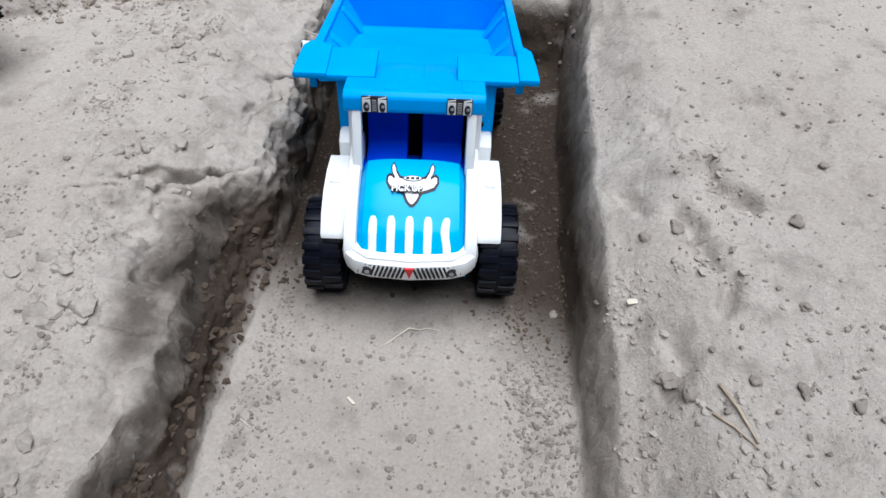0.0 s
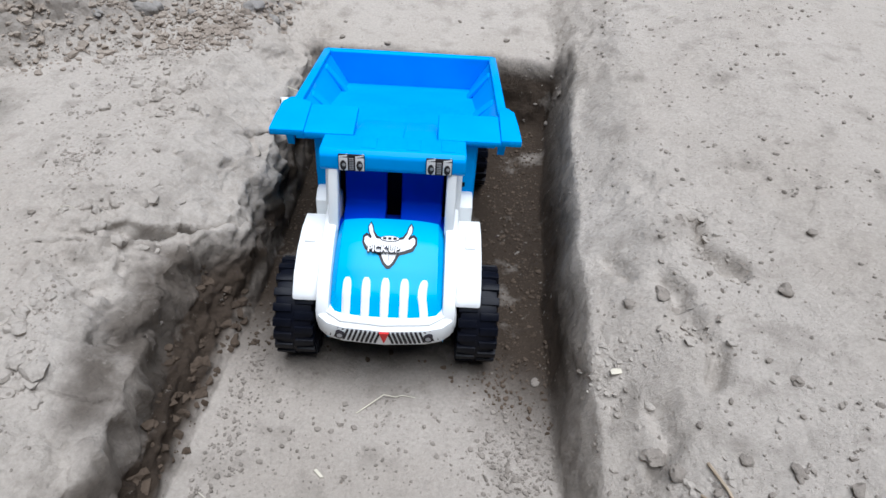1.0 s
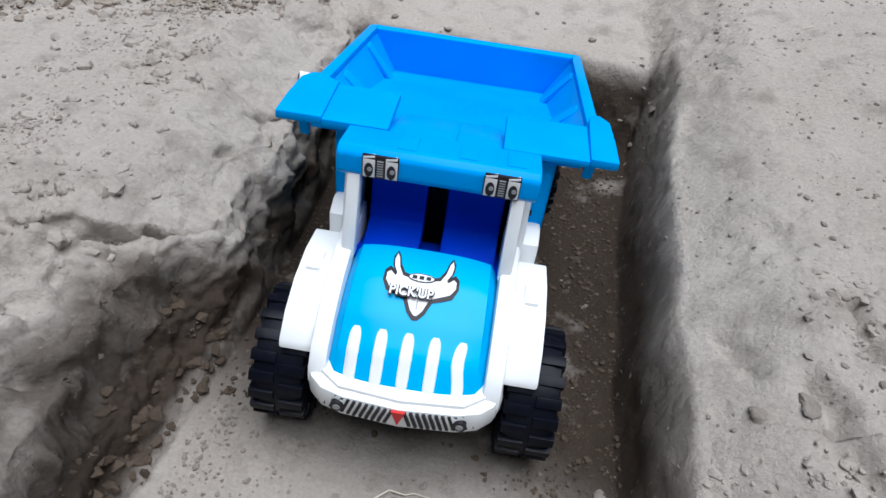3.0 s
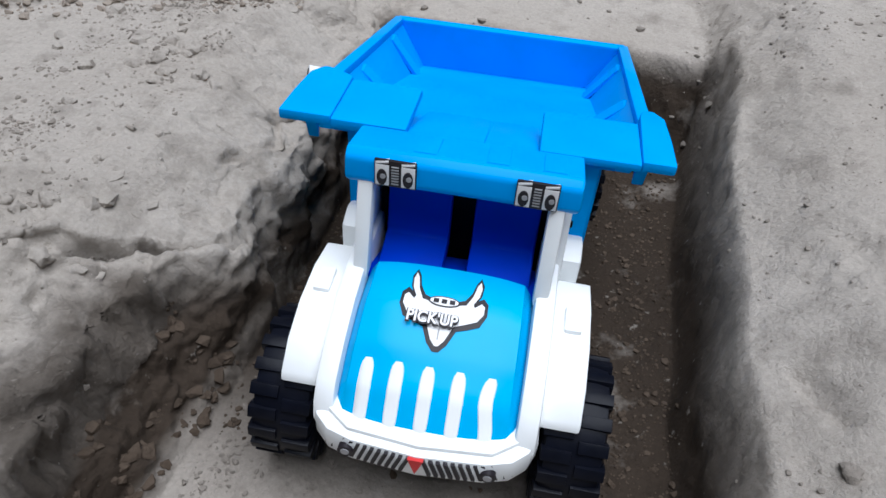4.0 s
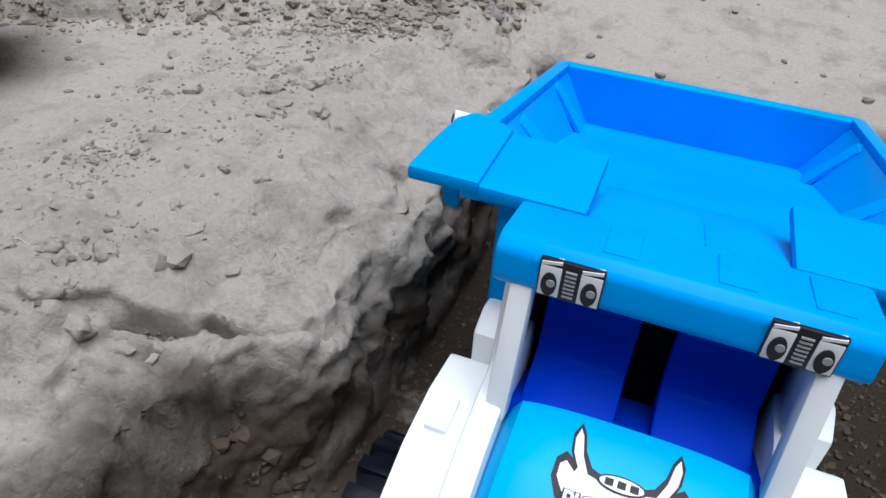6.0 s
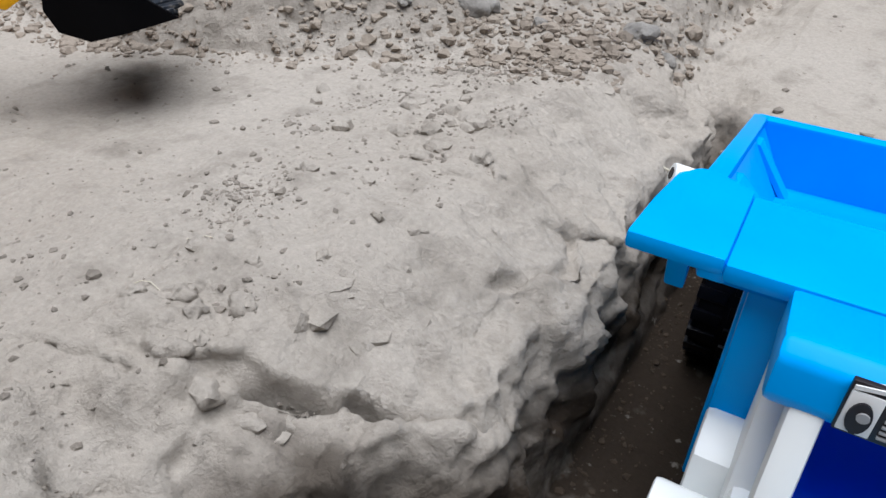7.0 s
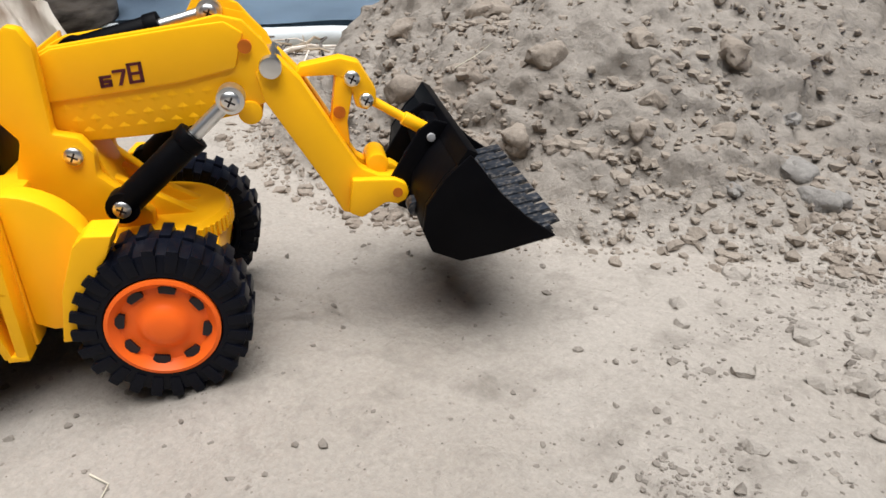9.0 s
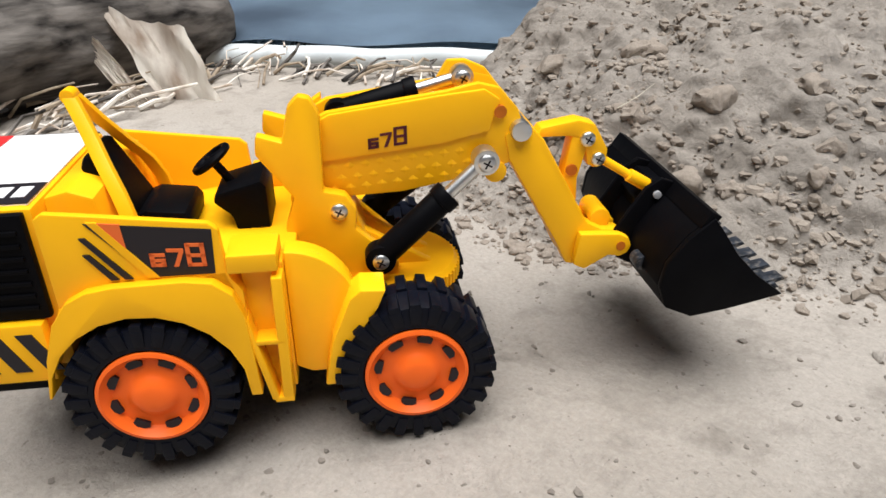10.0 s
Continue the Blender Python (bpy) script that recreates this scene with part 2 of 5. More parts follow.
# ---- ground ----
def lattice(ix, iy, iz, seed):
    h = (ix * 374761393 + iy * 668265263 + iz * 2147483647 + seed * 1274126177) & 0xFFFFFFFF
    h = ((h ^ (h >> 13)) * 1274126177) & 0xFFFFFFFF
    return ((h ^ (h >> 16)) & 0xFFFF) / 32767.5 - 1


def vnoise(x, y, z, size, seed):
    """Smooth value noise in -1..1 with cells of the given size."""
    x, y, z = x / size, y / size, z / size
    fx, fy, fz = np.floor(x), np.floor(y), np.floor(z)
    u, v, w = x - fx, y - fy, z - fz
    ix, iy, iz = fx.astype(np.int64), fy.astype(np.int64), fz.astype(np.int64)
    u, v, w = (t * t * t * (t * (t * 6 - 15) + 10) for t in (u, v, w))
    total = 0
    for a in (0, 1):
        for b in (0, 1):
            for c in (0, 1):
                total = total + lattice(ix + a, iy + b, iz + c, seed) * (u if a else 1 - u) * (v if b else 1 - v) * (w if c else 1 - w)
    return total


def fnoise(x, y, z, size, seed, octaves=4, gain=0.5):
    total, amp, norm = 0, 1.0, 0
    for o in range(octaves):
        total = total + amp * vnoise(x + 7.1 * o, y - 3.3 * o, z + 1.7 * o, size / 2.03**o, seed + o)
        norm += amp
        amp *= gain
    return total / norm


def ease(a, b, x):
    t = np.clip((x - a) / (b - a), 0, 1)
    return t * t * (3 - 2 * t)


EDGE_Y = (0.1, 0.16, 0.25, 0.285, 0.31, 0.345, 0.36, 0.395, 0.43, 0.48, 0.54, 0.585, 0.645, 0.74, 1.0)
EDGE_X = (-0.19, -0.178, -0.160, -0.158, -0.166, -0.180, -0.178, -0.166, -0.153, -0.148, -0.153, -0.163, -0.152, -0.155, -0.16)
FOOT_Y = (0.1, 0.2, 0.286, 0.349, 0.42, 0.55, 0.7)
FOOT_X = (-0.139, -0.135, -0.133, -0.129, -0.122, -0.121, -0.122)
HEAP_X = (-0.70, -0.56, -0.5, -0.42, -0.36, -0.3, -0.25, -0.17)
HEAP_Y = (0.57, 0.545, 0.545, 0.555, 0.577, 0.6, 0.615, 0.64)
HEAP_SLOPE = (1.0, 1.15, 1.2, 1.25, 1.1, 0.55, 0.33, 0.0)


def shape(x, y):
    """Height of the ground, with how far it counts as left bank, right bank, heap and wall."""
    zero = np.zeros_like(x)
    wob = 0.006 * fnoise(zero, y, zero, 0.03, 11, 3)
    top = np.interp(y, EDGE_Y, EDGE_X) + wob
    foot = np.interp(y, FOOT_Y, FOOT_X) + 0.004 * fnoise(zero, y, zero, 0.04, 17, 2)
    foot = np.maximum(foot, top + 0.012)
    t = np.clip((foot - x) / (foot - top), 0, 1)
    slump = ease(0.44, 0.36, y)
    left = t ** 0.8 * (1 - slump) + slump * (0.55 * t ** 0.85 + 0.45 * ease(0.8, 0.95, t))
    left = np.where(t >= 1, 1.0, left)
    rfoot = 0.089 + 0.005 * fnoise(zero, y, zero, 0.08, 23, 2) + 0.0015 * fnoise(x * 0.3, y, zero, 0.02, 27, 2) + 0.008 * ease(0.45, 0.7, y)
    rtop = rfoot + 0.02
    right = ease(rfoot, rtop, x)
    z_left = 0.187 - 0.07 * np.clip(-0.2 - x, 0, 0.3) - 0.012 * ease(0.42, 0.24, y)
    z_left = z_left - (0.014 + 0.012 * ease(0.4, 0.46, y)) * ease(0.045, 0.0, top - x) - 0.012 * ease(0.06, 0.0, top - x) * ease(0.28, 0.33, y) * ease(0.46, 0.41, y)
    z_right = 0.160 + 0.034 * ease(0.095, 0.165, x) + 0.02 * ease(0.16, 0.3, x) - 0.03 * ease(0.36, 0.2, y) * ease(0.25, 0.1, x) + 0.012 * ease(0.5, 0.7, y)
    floor = 0.0925 + 0.006 * ease(0.36, 0.18, y) + 0.005 * ease(0.055, 0.09, x)
    back = 0.158 + 0.03 * ease(0.7, 1.0, y)
    tail = ease(0.665, 0.705, y + 0.006 * fnoise(x, zero, zero, 0.03, 29, 2))
    mid = floor * (1 - tail) + back * tail
    z = mid * (1 - left) * (1 - right) + z_left * left + z_right * right
    rise = np.clip(y - np.interp(x, HEAP_X, HEAP_Y), 0, None) * np.interp(x, HEAP_X, HEAP_SLOPE)
    rise = rise * ease(-0.70, -0.575, x + 0.25 * np.clip(y - 0.6, 0, 0.3)) * left
    rise = 0.2 * (1 - np.exp(-rise / 0.2)) * ease(1.9, 1.2, y)
    near = np.exp(-((np.hypot(x + 0.1, y - 0.5) / 1.6) ** 4))
    z = np.where(near > 0.001, z, 0.17)
    z = z * near + 0.17 * (1 - near)
    wall = np.clip(5 * t * (1.02 - t), 0, 1) * (t > 0) * near * ease(0.8, 0.7, y)
    return z + rise, left, right, np.clip(rise / 0.03, 0, 1), wall, tail


def lean(x, y):
    """How far the bank's lip hangs out over the trench: nothing at the foot of the wall, most at the lip."""
    zero = np.zeros_like(x)
    top = np.interp(y, EDGE_Y, EDGE_X)
    foot = np.maximum(np.interp(y, FOOT_Y, FOOT_X), top + 0.012)
    reach = (0.006 + 0.010 * ease(0.38, 0.45, y)) * ease(0.7, 0.64, y) * ease(0.12, 0.2, y) * (1 + 0.5 * fnoise(zero, y, zero, 0.035, 37, 3))
    return reach * np.where(x > top, np.clip((foot - x) / (foot - top), 0, 1), ease(0.05, 0.0, top - x))


def spaced(stops):
    """Coordinates from (start, step) stops; the last start closes the list."""
    out = []
    for (a, step), (b, _) in zip(stops, stops[1:]):
        n = max(1, round((b - a) / step))
        out += [a + (b - a) * k / n for k in range(n)]
    return out + [stops[-1][0]]


def far(start, end, sign):
    out, d = [], 0.02
    v = start
    while v < end:
        v += d
        d *= 1.35
        out.append(sign * v)
    return out


GX = sorted(far(1.3, 60, -1)) + spaced([(-1.3, 0.012), (-0.8, 0.0028), (-0.26, 0.0014), (-0.2, 0.001), (-0.11, 0.0022), (0.075, 0.0011), (0.115, 0.0022), (0.36, 0.01), (0.9, 1)]) + far(0.9, 60, 1)
GY = sorted(far(0.15, 60, -1)) + spaced([(-0.15, 0.008), (0.12, 0.002), (0.37, 0.0014), (0.46, 0.002), (0.72, 0.0028), (0.8, 0.004), (1.0, 0.012), (1.6, 1)]) + far(1.6, 60, 1)
GX, GY = np.array(GX), np.array(GY)


def relief(x, y, z, left, right, heap, wall, tail):
    """Lumps, cracks and crumbs, as a push along the surface's normal."""
    bank = left * (1 - heap)
    lumps = fnoise(x, y, z, 0.05, 101, 3)
    crumbs = fnoise(x, y, z, 0.011, 131, 3, 0.6)
    ridged = 1 - np.abs(fnoise(x, y, z, 0.028, 151, 3))
    patches = ease(-0.1, 0.5, fnoise(x, y, z, 0.09, 171, 2))
    smooth_floor = (1 - left) * (1 - right) * (1 - tail)
    near_edge = bank * ease(-0.3, -0.2, x)
    d = 0.0034 * lumps * (0.5 + 0.5 * np.maximum(bank, right)) * (1 - 0.7 * smooth_floor)
    d = d + crumbs * (0.0009 + 0.0056 * patches * near_edge + 0.0014 * patches * right + 0.004 * heap + 0.003 * wall + 0.0005 * patches)
    d = d + heap * (0.012 * fnoise(x, y, z, 0.07, 191, 4, 0.55) + 0.007 * (ridged - 0.7) + 0.006 * np.round(3 * fnoise(x, y, z, 0.03, 193, 3, 0.65)) / 3)
    rough = fnoise(x, y, z, 0.016, 231, 4, 0.6)
    d = d + wall * (0.008 * fnoise(x, y * 1.2, z, 0.036, 211, 3) + 0.008 * (ridged - 0.75) + 0.006 * rough)
    d = d + np.maximum(wall, near_edge * patches) * 0.0028 * fnoise(x, y, z, 0.0075, 281, 2, 0.6)
    d = d + near_edge * 0.006 * (ridged - 0.8) * patches
    chunks = fnoise(x, y, z, 0.022, 251, 4, 0.62)
    crust = np.round(chunks * 5) / 5
    d = d + near_edge * (0.35 + 0.65 * ease(-0.2, 0.3, fnoise(x, y, z, 0.07, 261, 2))) * 0.009 * (0.6 * crust + 0.4 * chunks)
    cut = 4 * right * (1 - right)
    end = 4 * tail * (1 - tail) * (1 - left) * (1 - right)
    d = d + (0.5 * cut + end) * (0.005 * (ridged - 0.7) + 0.005 * rough)
    shoulder = right * ease(0.2, 0.15, x)
    d = d + shoulder * ease(-0.1, 0.4, fnoise(x, y, z, 0.08, 271, 2)) * 0.005 * (0.7 * crust + 0.3 * chunks)
    gravel = ease(0.045, 0.06, x) * ease(0.09, 0.08, x) * smooth_floor
    return d + gravel * 0.0012 * crumbs


def crack(x, y, path, width, depth):
    """A groove that follows a few points."""
    best = np.full_like(x, 9.0)
    for (x0, y0), (x1, y1) in zip(path, path[1:]):
        k = np.clip(((x - x0) * (x1 - x0) + (y - y0) * (y1 - y0)) / ((x1 - x0) ** 2 + (y1 - y0) ** 2), 0, 1)
        best = np.minimum(best, np.hypot(x - x0 - k * (x1 - x0), y - y0 - k * (y1 - y0)))
    return -depth * np.exp(-((best / width) ** 2))


CRACKS = [
    ([(-0.195, 0.386), (-0.184, 0.397), (-0.173, 0.407), (-0.166, 0.416), (-0.159, 0.424), (-0.15, 0.437)], 0.0019, 0.014),
    ([(-0.166, 0.47), (-0.16, 0.5), (-0.166, 0.52)], 0.0016, 0.005),
    ([(-0.185, 0.30), (-0.172, 0.32), (-0.166, 0.34)], 0.003, 0.01),
    ([(-0.47, 0.44), (-0.43, 0.455), (-0.4, 0.45)], 0.0018, 0.003),
    ([(0.148, 0.37), (0.156, 0.35), (0.15, 0.335), (0.162, 0.325)], 0.006, 0.010),
    ([(0.17, 0.42), (0.176, 0.39), (0.19, 0.37)], 0.005, 0.009),
    ([(0.135, 0.285), (0.14, 0.268), (0.132, 0.255)], 0.005, 0.008),
    ([(0.12, 0.4), (0.128, 0.375)], 0.004, 0.006),
    ([(0.165, 0.31), (0.163, 0.295)], 0.005, 0.008),
]


LEDGES = [
    ((-0.222, 0.378), (-0.182, 0.398), 0.0025, 0.06),
    ((-0.190, 0.392), (-0.148, 0.440), 0.0065, 0.012),
    ((-0.2, 0.262), (-0.16, 0.268), 0.0025, 0.03),
    ((-0.245, 0.36), (-0.215, 0.374), 0.003, 0.03),
    ((-0.225, 0.492), (-0.185, 0.507), 0.002, 0.02),
    ((-0.165, 0.52), (-0.15, 0.545), 0.005, 0.02),
    ((0.205, 0.395), (0.165, 0.425), 0.006, 0.03),
    ((0.172, 0.335), (0.14, 0.345), 0.007, 0.03),
]


def ledge(x, y, a, b, drop, fade):
    """A broken crust edge: the ground on the right of the way from a to b lies lower, and climbs back with distance."""
    dx, dy = b[0] - a[0], b[1] - a[1]
    n = math.hypot(dx, dy)
    along = ((x - a[0]) * dx + (y - a[1]) * dy) / n
    away = ((x - a[0]) * dy - (y - a[1]) * dx) / n
    ends = ease(-0.02, 0.012, along) * ease(n + 0.02, n - 0.012, along)
    return -drop * ease(-0.0006, 0.0022, away) * np.exp(-np.clip(away, 0, None) / fade) * ends


def overhang(x, y):
    """Sideways push that lets the crust's broken edges jut out over their foot."""
    wx = 0.006 * fnoise(x, y, 0 * x, 0.022, 317, 3, 0.6)
    wy = 0.006 * fnoise(x, y, 0 * x, 0.022, 327, 3, 0.6)
    ox, oy = np.zeros_like(x), np.zeros_like(x)
    for a, b, drop, fade in LEDGES:
        dx, dy = b[0] - a[0], b[1] - a[1]
        n = math.hypot(dx, dy)
        along = ((x + wx - a[0]) * dx + (y + wy - a[1]) * dy) / n
        away = ((x + wx - a[0]) * dy - (y + wy - a[1]) * dx) / n
        ends = ease(-0.02, 0.012, along) * ease(n + 0.02, n - 0.012, along)
        k = 0.9 * drop * ease(-0.016, 0.0, away) * ease(0.003, 0.0004, away) * ends
        ox, oy = ox + k * dy / n, oy - k * dx / n
    return ox, oy


def ground_points(x, y):
    z, left, right, heap, wall, tail = shape(x, y)
    wx = 0.006 * fnoise(x, y, 0 * x, 0.022, 317, 3, 0.6)
    wy = 0.006 * fnoise(x, y, 0 * x, 0.022, 327, 3, 0.6)
    for a, b, drop, fade in LEDGES:
        z = z + ledge(x + wx, y + wy, a, b, drop, fade)
    for path, width, depth in CRACKS:
        wav = 0.003 * fnoise(x, y, 0 * x, 0.012, 307, 2)
        z = z + crack(x + wav, y + wav, path, width, depth)
    return z, left, right, heap, wall, tail


def slump_reach(x, y):
    """Below 1 inside the patch of freshly broken brown soil on the bank's edge."""
    return np.hypot((x + 0.153) / 0.042, (y - 0.325) / 0.092) + 0.35 * fnoise(x, y, 0 * x, 0.02, 717, 3)


def build_ground():
    X, Y = np.meshgrid(GX, GY, indexing="ij")
    Z, left, right, heap, wall, tail = ground_points(X, Y)
    zx, zy = np.gradient(Z, GX, GY)
    inv = 1 / np.sqrt(zx**2 + zy**2 + 1)
    near = np.exp(-((np.hypot(X + 0.2, Y - 0.5) / 1.2) ** 4))
    d = relief(X, Y, Z, left, right, heap, wall, tail) * near
    ox, oy = overhang(X, Y)
    P = np.stack([X + lean(X, Y) + ox - d * zx * inv, Y + oy - d * zy * inv, Z + d * inv], -1).reshape(-1, 3)
    nx, ny = len(GX), len(GY)
    k = np.arange(nx * ny).reshape(nx, ny)
    quads = np.stack([k[:-1, :-1], k[1:, :-1], k[1:, 1:], k[:-1, 1:]], -1).reshape(-1, 4)
    # Brown dug wall, darker at its foot where shade is painted in
    fresh_shade = wall * (ease(1.0, 0.86, left) * ease(0.44, 0.38, Y) + ease(0.85, 0.45, left) * ease(0.38, 0.44, Y)) * ease(0.72, 0.66, Y)
    fresh_shade = np.maximum(fresh_shade, 0.8 * ease(1.15, 0.65, slump_reach(X, Y)) * ease(0.03, 0.25, left))
    # Shade painted on the trench floor, end and right side; heap only browner
    shade_and_heap = (0.1 + 0.9 * ease(0.31, 0.42, Y + 0.6 * np.clip(X, 0, 0.1))) * (1 - left) * (1 - right) * (1 - tail) + 0.85 * 4 * tail * (1 - tail) * (1 - left) * (1 - right) + 0.36 * 4 * right * (1 - right) * ease(0.65, 0.5, Y) + 0.3 * heap
    return P, quads, np.clip(np.maximum(fresh_shade, shade_and_heap), 0, 1).ravel()


def mesh_from(name, verts, faces, mat):
    me = bpy.data.meshes.new(name)
    n, s = faces.shape
    me.vertices.add(len(verts))
    me.vertices.foreach_set("co", verts.astype(np.float32).ravel())
    me.loops.add(n * s)
    me.loops.foreach_set("vertex_index", faces.astype(np.int32).ravel())
    me.polygons.add(n)
    me.polygons.foreach_set("loop_start", np.arange(0, n * s, s, dtype=np.int32))
    me.polygons.foreach_set("use_smooth", np.ones(n, dtype=bool))
    me.update(calc_edges=True)
    me.materials.append(mat)
    return me


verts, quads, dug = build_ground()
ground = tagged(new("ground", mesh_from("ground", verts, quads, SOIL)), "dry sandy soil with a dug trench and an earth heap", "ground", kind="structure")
# Mask for brown dug soil and the shade painted into the trench
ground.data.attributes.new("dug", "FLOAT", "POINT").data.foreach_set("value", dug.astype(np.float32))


def level(x, y):
    """Height of the plain ground under a thing."""
    return float(ground_points(np.array([x]), np.array([y]))[0][0])


# ---- wheels ----
LUGS = {}


def lug_mesh(R, w, lugs):
    """One tread block with its foot on the shoulder, for the outer half of a tyre."""
    key = (R, w, lugs)
    if key not in LUGS:
        half = math.pi * R / lugs * 0.56
        bm = prism([(-half, R - 4.2), (half, R - 4.2), (half * 0.86, R), (-half * 0.86, R)], -w * 1.03, -w * 0.08, "y", 0.0004)
        prism([(-half * 0.8, R - 8.5), (half * 0.8, R - 8.5), (half, R - 2.2), (-half, R - 2.2)], -w - 0.5, -w + 1.5, "y", 0.0003, bm)
        LUGS[key] = finish(bm, "tread_block", RUBBER, 32)
    return LUGS[key]


def wheel(parent, R, width, lugs, rim, m, rim_mat, rim_label, holes=8):
    """Tyre with tread blocks, axis y, outer side at minus y."""
    w, r = width / 2, rim
    prof = [(rim, -w * 0.8), (rim + 1.5, -w), (R - 6, -w), (R - 2.2, -w * 0.9), (R - 1.2, -w * 0.5), (R - 1.2, w * 0.5), (R - 2.2, w * 0.9), (R - 6, w), (rim + 1.5, w), (rim, w * 0.8)]
    bm = lathe(prof + [prof[0]], 56)
    bmesh.ops.remove_doubles(bm, verts=bm.verts, dist=1e-6)
    hub = new("wheel", finish(bm, "tyre", RUBBER, 32))
    hub.parent = parent
    hub["label"] = "black rubber tyre with block tread"
    hub.matrix_basis = m
    for k in range(lugs):
        for turn, shift in ((0, 0.0), (180, 0.5)):
            block = new("tread_block", lug_mesh(R, w, lugs))
            block.parent = hub
            block.matrix_basis = pose(0, 0, 0, 0, 360 * (k + shift) / lugs, 0) @ pose(0, 0, 0, 0, 0, turn)
    bm = lathe([(r + 0.5, -w * 0.6), (r + 0.8, -w - 0.8), (r - 0.6, -w - 1.2), (r - 1.8, -w + 0.4), (r * 0.8, -w + 2.2), (r * 0.55, -w + 2.0), (r * 0.44, -w + 0.6), (r * 0.36, -w - 1.0), (r * 0.2, -w - 1.7), (0, -w - 1.9)], 48)
    part("rim", bm, rim_mat, hub, rim_label)
    for k in range(holes):
        s = prism([(-2.6, r * 0.70), (2.6, r * 0.70), (3.0, r * 0.80), (1.2, r * 0.87), (-1.2, r * 0.87), (-3.0, r * 0.80)], -w + 0.95, -w + 3, "y", 0.0)
        bmesh.ops.rotate(s, cent=(0, 0, 0), matrix=Matrix.Rotation(2 * math.pi * (k + 0.3) / holes, 3, "Y"), verts=s.verts)
        part("rim_hole", s, PRINT_BLACK, hub)
    return hub


def screw(parent, x, y, z, r=3.2):
    """Cross-head screw that faces minus y."""
    bm = bmesh.new()
    lathe([(r, 1.5), (r, -0.4), (r * 0.8, -1.0), (r * 0.45, -1.2), (0, -1.25)], 20, bm)
    bmesh.ops.translate(bm, verts=bm.verts, vec=(x * 0.001, y * 0.001, z * 0.001))
    ob = part("screw", bm, CHROME, parent, "chrome cross-head screw")
    cross = bmesh.new()
    for a in (0.5, 0.5 + math.pi / 2):
        s = prism([(-r * 0.55, -0.32), (r * 0.55, -0.32), (r * 0.55, 0.32), (-r * 0.55, 0.32)], -1.36, -0.9, "y", 0)
        bmesh.ops.rotate(s, cent=(0, 0, 0), matrix=Matrix.Rotation(a, 3, "Y"), verts=s.verts)
        merged(cross, s)
    bmesh.ops.translate(cross, verts=cross.verts, vec=(x * 0.001, y * 0.001, z * 0.001))
    part("cross_slot", cross, PRINT_BLACK, ob)
    return ob


# ---- dump truck in the trench ----
def hood_height(v, u):
    """Hood surface: v runs 0..1 from the windscreen to the grille, u -1..1 across; millimetres x, y, z."""
    ys = np.interp(v, (0, 0.3, 0.55, 0.75, 0.9, 1), (-25, -44, -61, -75, -83, -87))
    zs = np.interp(v, (0, 0.3, 0.55, 0.75, 0.9, 1), (80, 76.5, 69.5, 60, 50, 42))
    half = np.interp(v, (0, 1), (36, 37.5))
    drop = 4.0 * abs(u) ** 3 + 9 * max(0, abs(u) - 0.88) / 0.12
    return half * u * (1 - 0.03 * max(0, abs(u) - 0.9)), ys + 3.5 * abs(u) ** 3 * v, zs - drop


def on_hood(x, v, lift):
    half = np.interp(v, (0, 1), (36, 37.5))
    px, py, pz = hood_height(v, x / half)
    return Vector((x, py - lift * (0.25 + 0.6 * v), pz + lift * (1 - 0.4 * v)))


